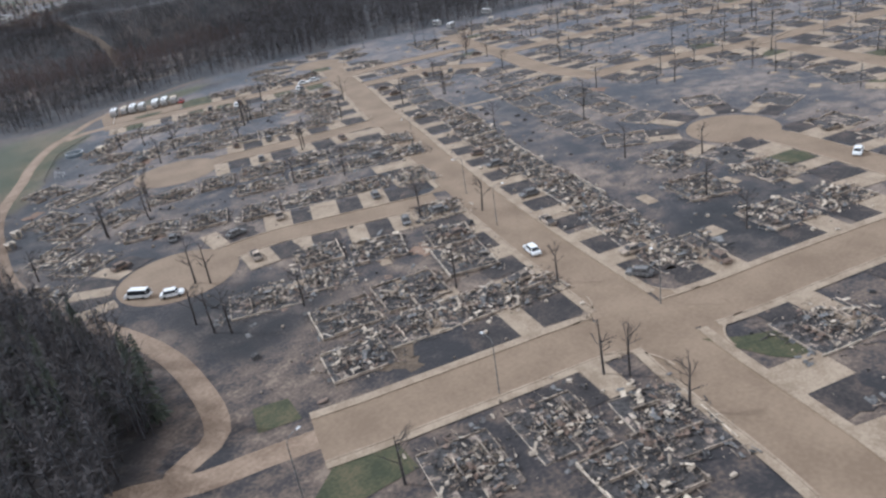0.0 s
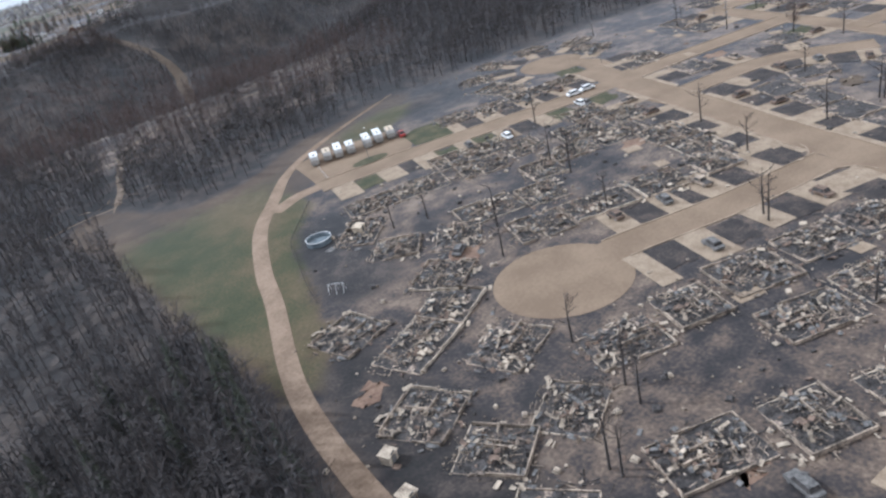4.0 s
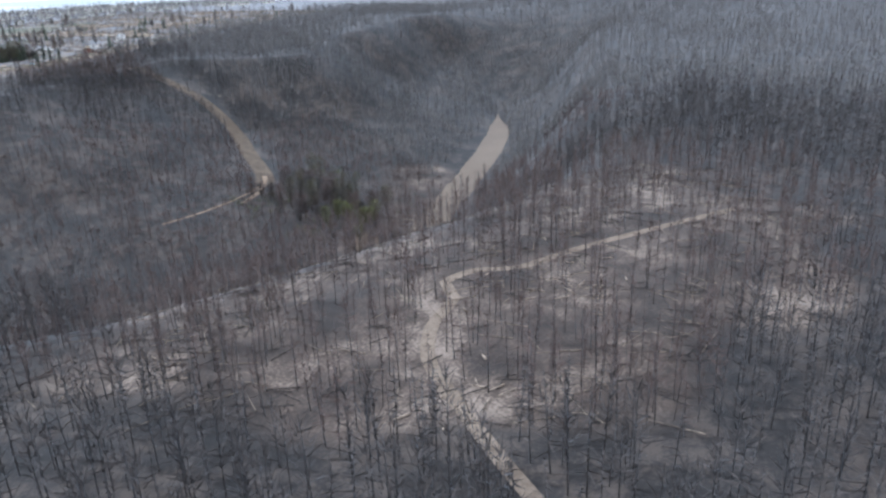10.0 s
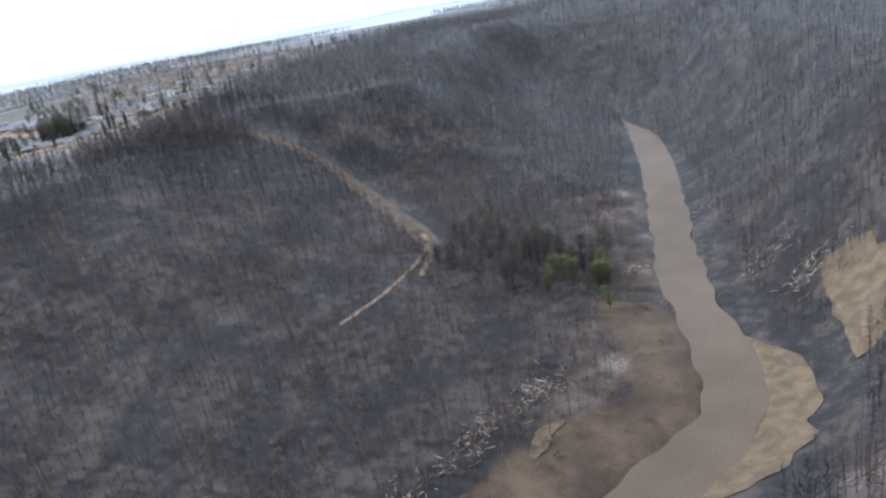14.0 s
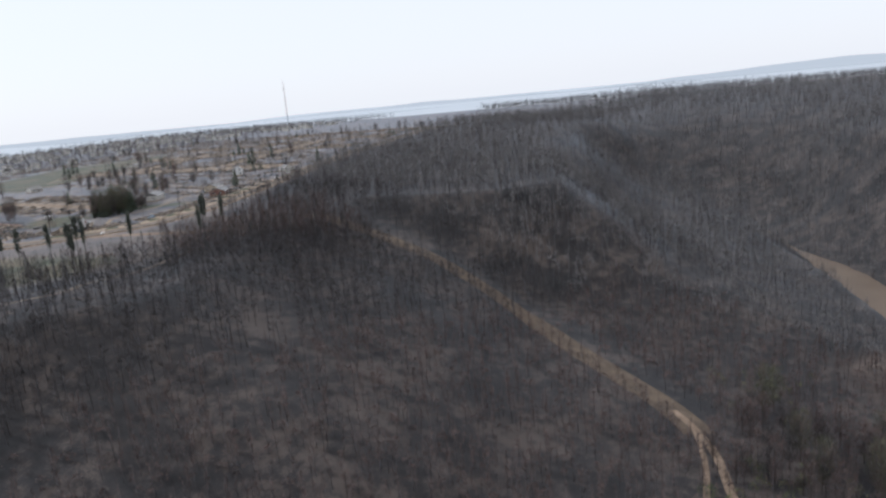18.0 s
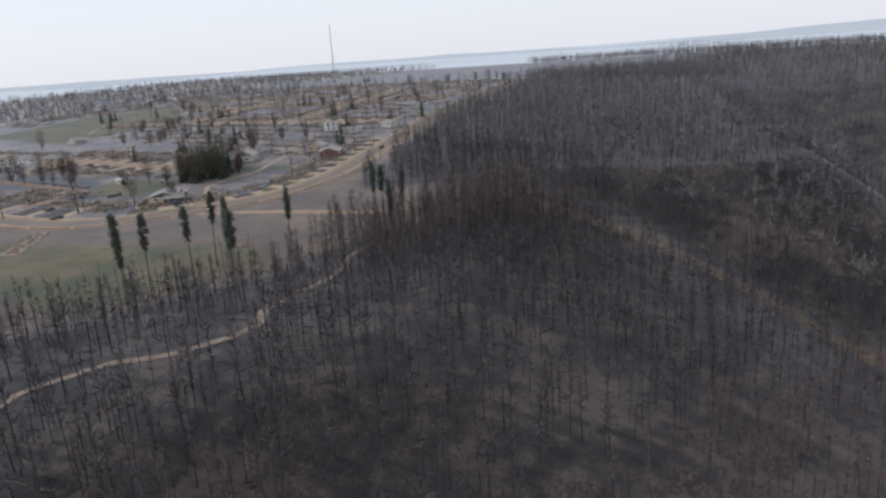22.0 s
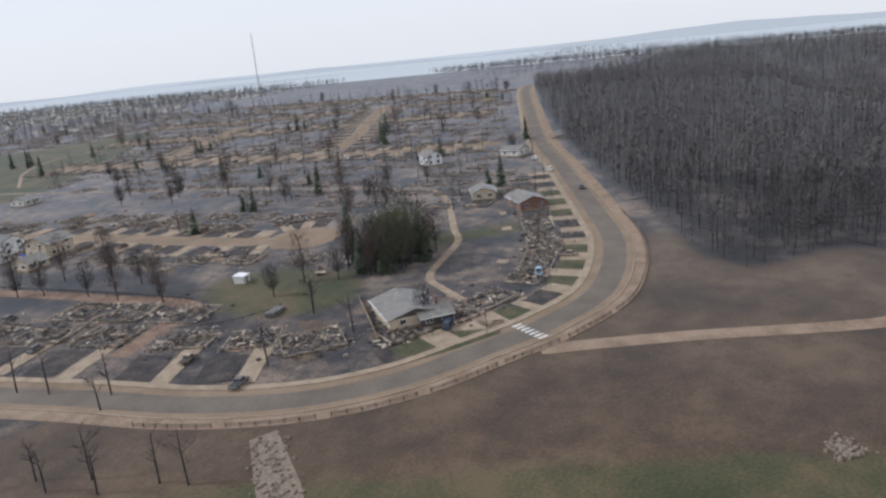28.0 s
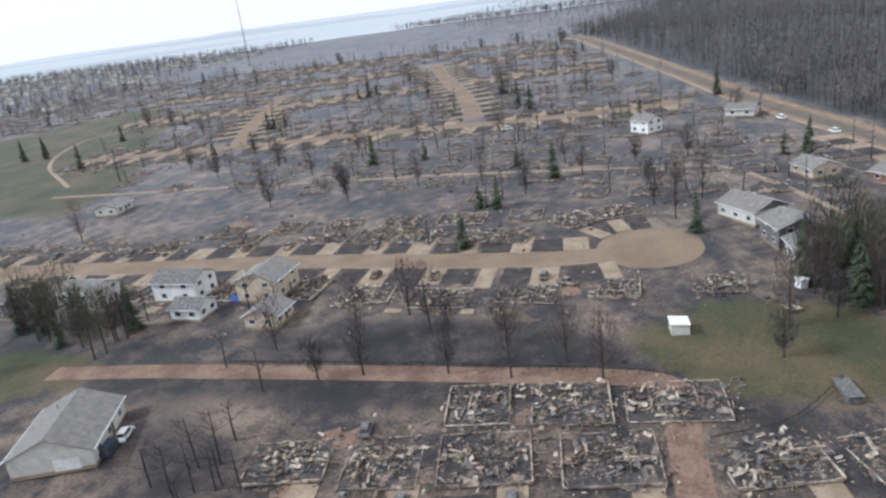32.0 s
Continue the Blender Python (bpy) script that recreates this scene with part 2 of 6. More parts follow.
def ground_material():
    """Four kinds of cover, laid out by the ground's own attributes and broken up by noise."""
    m = bpy.data.materials.new("burnt_land")
    m.use_nodes = True
    n, link = m.node_tree.nodes, m.node_tree.links.new
    geo = n.new("ShaderNodeNewGeometry")
    def tex(size, detail=6):
        t = n.new("ShaderNodeTexNoise")
        t.inputs["Scale"].default_value, t.inputs["Detail"].default_value = size, detail
        link(geo.outputs["Position"], t.inputs["Vector"])
        return t.outputs["Fac"]
    broad, mid, fine = tex(0.045), tex(0.22), tex(1.6)
    def add(a, b, k):
        q = n.new("ShaderNodeMath")
        q.operation = "MULTIPLY_ADD"
        link(b, q.inputs[0])
        q.inputs[1].default_value = k
        link(a, q.inputs[2])
        return q.outputs[0]
    def ramp(fac, stops):
        r = n.new("ShaderNodeValToRGB")
        e = r.color_ramp.elements
        e[0].position, e[0].color = stops[0][0] / 2, (*stops[0][1], 1)
        e[1].position, e[1].color = stops[-1][0] / 2, (*stops[-1][1], 1)
        for p, c in stops[1:-1]:
            e.new(p / 2).color = (*c, 1)
        half = n.new("ShaderNodeMath")
        half.operation = "MULTIPLY"
        half.inputs[1].default_value = 0.5
        link(fac, half.inputs[0])
        link(half.outputs[0], r.inputs[0])
        return r.outputs[0]
    f1 = add(add(broad, mid, 0.9), fine, 0.6)
    town = ramp(f1, ((1.05, (0.022, 0.020, 0.021)), (1.17, (0.042, 0.035, 0.034)), (1.26, (0.074, 0.057, 0.047)), (1.36, (0.115, 0.085, 0.064)), (1.50, (0.19, 0.145, 0.108))))
    wood = ramp(add(add(broad, mid, 0.5), fine, 0.6), ((0.86, (0.024, 0.018, 0.015)), (0.99, (0.048, 0.035, 0.028)), (1.12, (0.090, 0.066, 0.051)), (1.27, (0.235, 0.185, 0.148))))
    grass = ramp(add(add(broad, mid, 0.3), fine, 0.6), ((0.78, (0.032, 0.039, 0.013)), (0.90, (0.050, 0.050, 0.019)), (1.00, (0.072, 0.060, 0.026)), (1.14, (0.105, 0.078, 0.040))))
    dry = ramp(add(add(broad, mid, 0.4), fine, 0.45), ((0.74, (0.042, 0.028, 0.017)), (0.92, (0.070, 0.045, 0.026)), (1.10, (0.110, 0.075, 0.045))))
    out = town
    # charred soil; over the woods it also paints in smoke shade
    char = ramp(f1, ((1.04, (0.012, 0.011, 0.011)), (1.24, (0.025, 0.021, 0.020)), (1.44, (0.070, 0.055, 0.046))))
    for key, col in (("woods", wood), ("dry", dry), ("grass", grass), ("char", char)):
        a = n.new("ShaderNodeAttribute")
        a.attribute_name = key
        edge = n.new("ShaderNodeMapRange")
        link(add(add(a.outputs["Fac"], mid, 0.9), fine, 0.5), edge.inputs[0])
        edge.inputs[1].default_value, edge.inputs[2].default_value = 1.02, 1.34
        mix = n.new("ShaderNodeMix")
        mix.data_type = "RGBA"
        link(edge.outputs[0], mix.inputs[0])
        link(out, mix.inputs[6])
        link(col, mix.inputs[7])
        out = mix.outputs[2]
    bsdf = n["Principled BSDF"]
    bsdf.inputs["Roughness"].default_value = 0.95
    # bluish sheen paints in smoke haze where the ground is seen at grazing angles
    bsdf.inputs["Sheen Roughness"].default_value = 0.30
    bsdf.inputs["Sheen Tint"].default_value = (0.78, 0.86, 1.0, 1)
    haze_mask = n.new("ShaderNodeAttribute")      # haze sheen is strong over the town, weak on the wood floor
    haze_mask.attribute_name = "woods"
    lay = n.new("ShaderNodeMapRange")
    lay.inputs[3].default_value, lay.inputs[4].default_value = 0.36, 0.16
    link(haze_mask.outputs["Fac"], lay.inputs[0])
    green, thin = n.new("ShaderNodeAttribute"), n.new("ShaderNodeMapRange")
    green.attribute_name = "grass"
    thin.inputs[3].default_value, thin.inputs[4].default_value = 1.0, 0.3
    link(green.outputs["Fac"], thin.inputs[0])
    haze_weight = n.new("ShaderNodeMath")
    haze_weight.operation = "MULTIPLY"
    link(lay.outputs[0], haze_weight.inputs[0])
    link(thin.outputs[0], haze_weight.inputs[1])
    link(haze_weight.outputs[0], bsdf.inputs["Sheen Weight"])
    link(out, bsdf.inputs["Base Color"])
    b = n.new("ShaderNodeBump")
    b.inputs["Strength"].default_value, b.inputs["Distance"].default_value = 0.4, 0.22
    link(fine, b.inputs["Height"])
    link(b.outputs[0], bsdf.inputs["Normal"])
    return m

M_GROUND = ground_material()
# pale emission paints smoke haze over the far ground and hills
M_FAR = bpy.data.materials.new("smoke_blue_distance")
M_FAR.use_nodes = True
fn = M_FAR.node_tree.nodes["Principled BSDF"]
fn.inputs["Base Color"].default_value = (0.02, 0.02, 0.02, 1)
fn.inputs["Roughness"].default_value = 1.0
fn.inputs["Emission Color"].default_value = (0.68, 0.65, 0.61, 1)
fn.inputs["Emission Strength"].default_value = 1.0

gx = np.concatenate([np.linspace(-4500, -260, 18)[:-1], np.arange(-260, 720, 4.0), np.linspace(720, 4800, 40)])
gy = np.concatenate([np.linspace(-3500, -160, 16)[:-1], np.arange(-160, 1720, 4.0), np.linspace(1720, 4900, 30)])
GX, GY = np.meshgrid(gx, gy, indexing="ij")
GZ = height(GX, GY)
nx, ny = len(gx), len(gy)
idx = np.arange(nx * ny).reshape(nx, ny)
quads = np.stack([idx[:-1, :-1], idx[1:, :-1], idx[1:, 1:], idx[:-1, 1:]], -1).reshape(-1, 4)
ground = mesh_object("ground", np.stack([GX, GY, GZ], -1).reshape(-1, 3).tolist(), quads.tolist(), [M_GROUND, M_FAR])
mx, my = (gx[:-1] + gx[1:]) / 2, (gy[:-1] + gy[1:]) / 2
ground.data.polygons.foreach_set("material_index", (np.hypot(mx[:, None] - 200, my[None, :] - 700) > 1850).astype(np.int32).ravel())      # farther out the ground glows in the haze colour
tagged(ground, "scorched ground of two terraces and a river valley", "ground", kind="structure")
ground.data.polygons.foreach_set("use_smooth", np.ones(len(quads), bool))
fx, fy = GX.ravel(), GY.ravel()

def H(x, y):
    """Height of the ground sheet at a place, between its corners."""
    i, j = min(max(int(np.searchsorted(gx, x)) - 1, 0), nx - 2), min(max(int(np.searchsorted(gy, y)) - 1, 0), ny - 2)
    u, v = (x - gx[i]) / (gx[i + 1] - gx[i]), (y - gy[j]) / (gy[j + 1] - gy[j])
    return float((GZ[i, j] * (1 - u) + GZ[i + 1, j] * u) * (1 - v) + (GZ[i, j + 1] * (1 - u) + GZ[i + 1, j + 1] * u) * v)

CHARRED = [[(38, 258), (46, 281), (58, 303), (66, 296), (62, 270), (52, 252)], [(30, 108), (28, 132), (50, 134), (60, 112), (46, 108)], [(108, 1150), (116, 1160), (112, 1200), (100, 1250), (88, 1290), (76, 1290), (92, 1232), (100, 1190)],
           [(20, 168), (16, 205), (22, 236), (34, 250), (36, 222), (30, 190)], [(114, 1186), (126, 1188), (124, 1230), (110, 1268), (102, 1262)], [(60, 1240), (72, 1236), (80, 1262), (70, 1262)],
           [(118, 335), (150, 368), (175, 350), (150, 326)], [(150, 168), (168, 160), (190, 158), (196, 174), (165, 182)], [(100, 60), (130, 52), (150, 60), (140, 78), (112, 80)]]
flats = river_side(fx, fy)
bar = flats[1] & (flats[0] < 33 + 4 * np.sin(fx * 0.07)) & (fx > 40) & (fx < 205)
flats = flats[1] & (flats[0] < 40 + 12 * np.sin(fx * 0.05)) & (fx < 330)      # the bare brown flats inside the river's bend
# burnt yards, and the wood floor darkened for smoke shade as well
cover = {"char": np.where(bar, 0.0, np.where(flats, 0.28, 1.0)) * (np.any([inside(g, fx, fy) for g in CHARRED], axis=0) | (inside(WOODS, fx, fy) & ~inside(OPEN_NORTH, fx, fy) & (((fx - 112) / 90) ** 2 + ((fy - 478) / 70) ** 2 > 1 + 0.3 * np.sin(fx * 0.11) * np.cos(fy * 0.09)))), "woods": inside(WOODS, fx, fy) & ~inside(OPEN_NORTH, fx, fy) | (fx < -150) | (fx > 1300), "dry": inside(DRY, fx, fy) | inside(MEADOW, fx, fy) | bar,
         "grass": 0.8 * (1 - 0.75 * smooth(328, 352, fy)) * inside(MEADOW, fx, fy) * ~inside([(65, 321), (78, 320), (86, 339), (80, 345), (70, 333)], fx, fy) + 1.0 * (inside(LAWN, fx, fy) | inside(PARK, fx, fy) | np.any([inside(g, fx, fy) for g in GREENS], axis=0))}
def soften(mask):
    g = mask.reshape(nx, ny).astype(float)
    for axis in (0, 1, 0, 1):
        g = (np.roll(g, 1, axis) + 2 * g + np.roll(g, -1, axis)) / 4
    return g.ravel()

for key, where in cover.items():
    where = soften(where)
    ground.data.attributes.new(key, "FLOAT", "POINT").data.foreach_set("value", where.astype(np.float32))

def spline(pts, step=3.0):
    """Points along a smooth line through the corners given."""
    p = np.array(pts, float)
    p = np.vstack([2 * p[0] - p[1], p, 2 * p[-1] - p[-2]])
    out = []
    for i in range(1, len(p) - 2):
        n = max(2, int(np.hypot(*(p[i + 1] - p[i])[:2]) / step))
        for k in range(n):
            t = k / n
            out.append(0.5 * ((2 * p[i]) + (p[i + 1] - p[i - 1]) * t + (2 * p[i - 1] - 5 * p[i] + 4 * p[i + 1] - p[i + 2]) * t * t
                              + (3 * p[i] - p[i - 1] - 3 * p[i + 1] + p[i + 2]) * t ** 3))
    out.append(p[-2])
    return np.array(out)

def offset(line, d):
    t = np.gradient(line, axis=0)
    t /= np.maximum(np.hypot(t[:, 0], t[:, 1]), 1e-6)[:, None]
    return line + d * np.stack([-t[:, 1], t[:, 0]], 1)

def strip(name, left, right, lift, mat, thick=0.0, parent=None):
    """A ribbon between two lines laid over the ground; with a thickness it becomes a kerb."""
    n = len(left)
    zl, zr = height(left[:, 0], left[:, 1]) + lift, height(right[:, 0], right[:, 1]) + lift
    v = [(*a, z) for a, z in zip(left, zl)] + [(*b, z) for b, z in zip(right, zr)]
    f = [(i, n + i, n + i + 1, i + 1) for i in range(n - 1)]
    if thick:
        v += [(x, y, z - thick) for x, y, z in v]
        m = 2 * n
        f += [(i + 1, m + i + 1, m + i, i) for i in range(n - 1)] + [(n + i, m + n + i, m + n + i + 1, n + i + 1) for i in range(n - 1)]
    return mesh_object(name, v, f, [mat], parent=parent)

def road(name, pts, width, label, mat=M_ROAD, lift=0.06, kerb=True, category="road", fade=0):
    line = spline(pts)
    half = np.full((len(line), 1), width / 2)
    if fade:      # the end narrows and is lost in the grass
        half[-fade:, 0] *= np.linspace(1, 0.15, fade)
    ob = strip(name, offset(line, half), offset(line, -half), lift, mat)
    tagged(ob, label, category, kind="structure")
    if kerb:
        for s in (1, -1):
            a, b = offset(line, s * (width / 2 + (0.35 if s > 0 else 0))), offset(line, s * (width / 2 + (0 if s > 0 else 0.35)))
            open_ = np.ones(len(a), bool)      # no kerb across the mouth of another street or in a turning circle
            for other in STREETS:
                if other is not pts:
                    for p in spline(other, 1.5):
                        open_ &= np.hypot(a[:, 0] - p[0], a[:, 1] - p[1]) > 5.0
            for cx, cy, r in TURNING:
                open_ &= np.hypot(a[:, 0] - cx, a[:, 1] - cy) > r + 0.3
            run = np.where(open_)[0]
            for piece in np.split(run, np.where(np.diff(run) > 1)[0] + 1):
                if len(piece) > 2:
                    strip("kerb", a[piece], b[piece], 0.2, M_CONC, 0.25, ob)
    return ob

def disc(name, cx, cy, r, lift, mat, label, n=40):
    v = [(cx, cy, H(cx, cy) + lift)]
    v += [(cx + r * math.cos(a), cy + r * math.sin(a), H(cx + r * math.cos(a), cy + r * math.sin(a)) + lift) for a in np.linspace(0, 2 * math.pi, n, endpoint=False)]
    ob = mesh_object(name, v, [(0, 1 + i, 1 + (i + 1) % n) for i in range(n)], [mat])
    return tagged(ob, label, "road", kind="structure")

# river
rl = spline(RIVER[1:-1], 5)
side, half = offset(rl, 1.0) - rl, ((9.2 + 1.0 * np.sin(rl[:, 0] * 0.11) + 0.8 * np.sin(rl[:, 0] * 0.31 + 1)) * (1 + 0.25 * smooth(280, 380, rl[:, 0])) * (1 - 0.985 * smooth(430, 520, rl[:, 0])))[:, None]
ob = mesh_object("river", [(*p, -68.4) for p in rl + half * side] + [(*p, -68.4) for p in rl - half * side],
                 [(i, len(rl) + i, len(rl) + i + 1, i + 1) for i in range(len(rl) - 1)], [M_WATER])
tagged(ob, "brown silty river winding through the burnt valley", "river", kind="structure")

ROAD_A = [(56, 2), (68, 24), (76, 47), (83, 65), (92, 93), (103, 124), (115, 155), (129, 189), (141, 220), (153, 248), (167, 284), (176, 306)]
ROAD_B = [(31, 78), (38, 75.5), (46, 73), (59, 69), (72, 65), (83, 60), (96, 55), (113, 50), (144, 40), (216, 16)]
ROAD_C = [(97, 132), (78, 141), (63, 148), (52, 150), (43, 150)]
ROAD_D = [(130, 205), (107, 212), (94, 217), (81, 222), (70, 223)]
ROAD_E = [(234, 266), (194, 279), (167, 286), (141, 294), (113, 305), (99, 310), (86, 314), (74, 318)]
ROAD_P = [(18, 1278), (36, 1233), (52, 1197), (68, 1156), (77, 1130), (89, 1110), (104, 1097), (122, 1089), (140, 1082), (165, 1079), (200, 1090), (234, 1111),
          (301, 1156), (360, 1197), (468, 1260), (612, 1341), (810, 1440)]
ROAD_Q = [(90, 1521), (110, 1440), (128, 1368), (136, 1330), (145, 1292), (156, 1240), (163, 1213), (171, 1197)]
STREETS = [ROAD_A, ROAD_B, ROAD_C, ROAD_D, ROAD_E, ROAD_P, ROAD_Q]
TURNING = [(39, 149, 12.8), (68, 224, 12.8), (174, 1194, 13), (170, 99, 11.5), (180, 325, 11.5)]

def corner(x, y, a, b, i, j, wa, wb, r, ob):
    """The rounded corner between two crossing streets, with its kerb. a and b run along them; i and j choose the quarter."""
    a, b = np.array(a) * i, np.array(b) * j
    c = np.array((x, y)) + a * wb + b * wa
    arc = np.array([c + (a + b) * r - r * (math.sin(t) * a + math.cos(t) * b) for t in np.linspace(0, math.pi / 2, 9)])
    ring = [c - 0.6 * (a + b), *arc] if i * j > 0 else [c - 0.6 * (a + b), *arc[::-1]]
    mesh_object("corner", [(*p, float(height(*p)) + 0.105) for p in ring], [(0, k, k + 1) for k in range(1, len(ring) - 1)], [M_ROAD], parent=ob)
    line = arc if i * j < 0 else arc[::-1]
    strip("kerb", offset(line, 0.0), offset(line, -0.35), 0.2, M_CONC, 0.25, ob)

def rounded_crossing(x, y, a, b, wa, wb, r, ob, quarters=((1, 1), (1, -1), (-1, 1), (-1, -1))):
    a, b = np.array(a) / math.hypot(*a), np.array(b) / math.hypot(*b)
    for i, j in quarters:
        corner(x, y, a, b, i, j, wa, wb, r, ob)

main_street = road("road_1", ROAD_A, 9.6, "dusty tan asphalt main street with pale kerbs")
rounded_crossing(82.6, 60.4, (14, 41), (24, -10), 4.8, 4.8, 7.0, main_street)
rounded_crossing(104.6, 129.0, (12, 31), (-19, 9), 4.8, 4.1, 6.0, main_street, ((1, 1), (-1, 1)))
rounded_crossing(135.6, 203.2, (12, 31), (-23, 7), 4.8, 4.1, 6.0, main_street, ((1, 1), (-1, 1)))
road("road_2", ROAD_B, 9.6, "dusty tan asphalt cross street with pale kerbs", lift=0.065)
road("road_3", ROAD_C, 8.2, "dusty side street ending in a turning circle", lift=0.07)
road("road_4", ROAD_D, 8.2, "dusty side street ending in a turning circle", lift=0.07)
road("road_5", ROAD_E, 8.6, "dusty side street leading to a gravel lot", lift=0.07)
road("road_6", ROAD_P, 11.0, "wide curving parkway with tan dusty edges and pale kerbs")
lane = spline(ROAD_P)
tagged(strip("road_lanes", offset(lane, 3.0), offset(lane, -3.6), 0.075, M_ASPH), "grey-brown driven lanes of the parkway", "road", kind="structure")
road("road_7", ROAD_Q, 8.8, "dusty side street ending in a turning circle", lift=0.07)
disc("road_8", 39, 149, 12.8, 0.075, M_ROAD, "round dusty turning circle")
disc("road_9", 68, 224, 12.8, 0.075, M_ROAD, "round dusty turning circle")
disc("road_10", 174, 1194, 13, 0.075, M_ROAD, "round dusty turning circle")
disc("road_11", 170, 99, 11.5, 0.075, M_ROAD, "round dusty turning circle")
disc("road_12", 180, 325, 11.5, 0.075, M_ROAD, "round dusty turning circle")
EXTRA_ROADS = [[(246, 304), (226, 248), (207, 201), (203, 170)], [(152, 262), (163, 259), (190, 249), (206, 227)], [(170, 90), (164, 70), (160, 58), (152, 38)], [(180, 322), (183, 312), (178, 300), (171, 285)],
               [(203, 172), (216, 169), (235, 159), (257, 141), (248, 105), (235, 80), (215, 70)],
               [(255, 1520), (275, 1440), (295, 1370), (304, 1330), (314, 1286), (333, 1242), (350, 1215)], [(322, 1312), (380, 1345), (464, 1402), (540, 1450)], [(272, 1424), (353, 1476), (430, 1520)],
               [(470, 1290), (440, 1360), (400, 1440), (370, 1520), (350, 1600)], [(560, 1340), (530, 1420), (490, 1500), (450, 1590), (430, 1660)], [(660, 1400), (630, 1480), (590, 1560), (550, 1650)],
               [(246, 300), (290, 280), (350, 250), (420, 225)], [(222, 240), (275, 222), (330, 195), (400, 165)], [(257, 145), (310, 125), (370, 95), (430, 70)], [(216, 16), (290, -8), (380, -40)],
               [(238, 82), (300, 60), (360, 30)]]
for k, pts in enumerate(EXTRA_ROADS):
    road("road_%d" % (13 + k), pts, 8.0, "dusty tan residential street", lift=0.072 + 0.006 * k)
TRACK_1 = [(4, 54), (12, 84), (22, 91), (25, 108), (24, 125), (18, 148), (12, 176), (14, 207), (20, 239), (33, 271), (39, 287), (50, 309), (63, 325), (75, 339), (90, 350), (113, 361), (141, 372)]
TRACK_2 = [(33, 376), (37, 385), (42, 396), (48, 416), (56, 437), (61, 448), (70, 457), (81, 463), (85, 470), (94, 470), (103, 464), (125, 461), (171, 450)]
TRACK_3 = [(9, 945), (22, 939), (28, 942), (36, 940), (44, 938), (51, 932), (61, 930), (73, 933), (85, 947), (112, 961), (130, 976), (148, 984)]
CLEARING = [(199, 760), (205, 770), (211, 784), (222, 820), (238, 868), (240, 915), (230, 958), (212, 998)]
road("track_1", TRACK_1, 3.9, "pale gravel track along the grass", M_DIRT, 0.06, False, "track", 30)
road("track_10", [(58, 316), (66, 319), (71, 319), (77, 318)], 5.0, "dirt spur joining the gravel track to the street", M_DIRT, 0.052, False, "track")
road("track_2", TRACK_2[::-1], 2.5, "pale sandy trail through burnt forest", M_TRAIL, 0.12, False, "track", 6)
road("track_11", [(13, 379), (22, 381), (30, 381), (35, 380)], 1.3, "narrow footpath along the edge of the wood", M_TRAIL, 0.1, False, "track")
road("track_3", TRACK_3, 2.5, "pale sandy trail through burnt forest", M_TRAIL, 0.12, False, "track")
road("track_4", CLEARING, 11, "brown grassy cutline climbing out of the valley", M_CUT, 0.12, False, "track")
road("track_7", [(172, 736), (190, 750), (201, 763), (207, 774)], 2.8, "pale stretch of gravel road at a bend", M_DIRT, 0.16, False, "track")
road("track_8", [(201, 763), (180, 748), (150, 733), (120, 722)], 1.7, "narrow dirt road on the valley floor", M_DIRT, 0.15, False, "track")
road("track_5", [(34, 77), (26, 80), (16, 83), (8, 88), (-4, 92)], 4.4, "pale gravel track joining the street", M_DIRT, 0.045, False, "track")
road("track_6", [(82, 1301), (94, 1260), (107, 1211), (114, 1178), (100, 1172), (84, 1167)], 5.5, "reddish dirt lane behind burnt houses", M_REDDIRT, 0.06, False, "track")
road("track_9", [(127, 1077), (135, 1066), (146, 1050), (166, 1018), (184, 1000)], 5.0, "tan dirt track leaving the parkway beside the fence", M_DIRT, 0.065, False, "track")
road("path_1", [(195, 1460), (224, 1307), (241, 1222), (246, 1190), (232, 1172), (198, 1146)], 2.4, "pale paved footpath", M_CONC, 0.07, False, "path")
road("path_2", [(198, 1146), (186, 1137), (158, 1128), (150, 1118), (140, 1098), (135, 1089)], 2.4, "pale paved footpath", M_CONC, 0.07, False, "path")
road("path_3", [(140, 196), (168, 185), (197, 177)], 1.8, "pale concrete footpath between gardens", M_CONC, 0.07, False, "path")
road("path_4", [(210, 1470), (250, 1540), (300, 1580), (330, 1570)], 2.2, "pale path across the green", M_CONC, 0.07, False, "path")

# ---- materials of things ----
M_SLAB = material("ash_white_slabs", (0.20, 0.162, 0.120), (0.56, 0.47, 0.36), 1.2, 0.9, bump=0.3, per_object=0.15)
M_PALE = material("heat_bleached_debris", (0.060, 0.048, 0.040), (0.46, 0.37, 0.28), 1.3, 0.87, bump=0.5, per_object=0.3)
M_CHAR = material("charred_debris", (0.022, 0.020, 0.020), (0.09, 0.08, 0.075), 0.7, 0.87, bump=0.6)
M_RUST = material("rusted_sheet_metal", (0.085, 0.060, 0.045), (0.22, 0.155, 0.115), 0.8, 0.85, 0.1, bump=0.3)
M_GREYM = material("scorched_grey_steel", (0.065, 0.063, 0.062), (0.22, 0.21, 0.20), 0.6, 0.8, 0.15, bump=0.2)
M_WHITE = material("white_painted_metal", (0.62, 0.62, 0.61), (0.82, 0.82, 0.80), 2.0, 0.5, bump=0.05)
M_GLASS = material("dark_window_glass", (0.02, 0.022, 0.026), (0.04, 0.045, 0.05), 1.0, 0.12, bump=0.0)
M_TYRE = material("black_rubber", (0.015, 0.015, 0.015), (0.03, 0.03, 0.03), 0.5, 0.9)
M_WOOD = material("weathered_timber", (0.08, 0.058, 0.042), (0.16, 0.12, 0.088), 0.7, 0.9, bump=0.3)
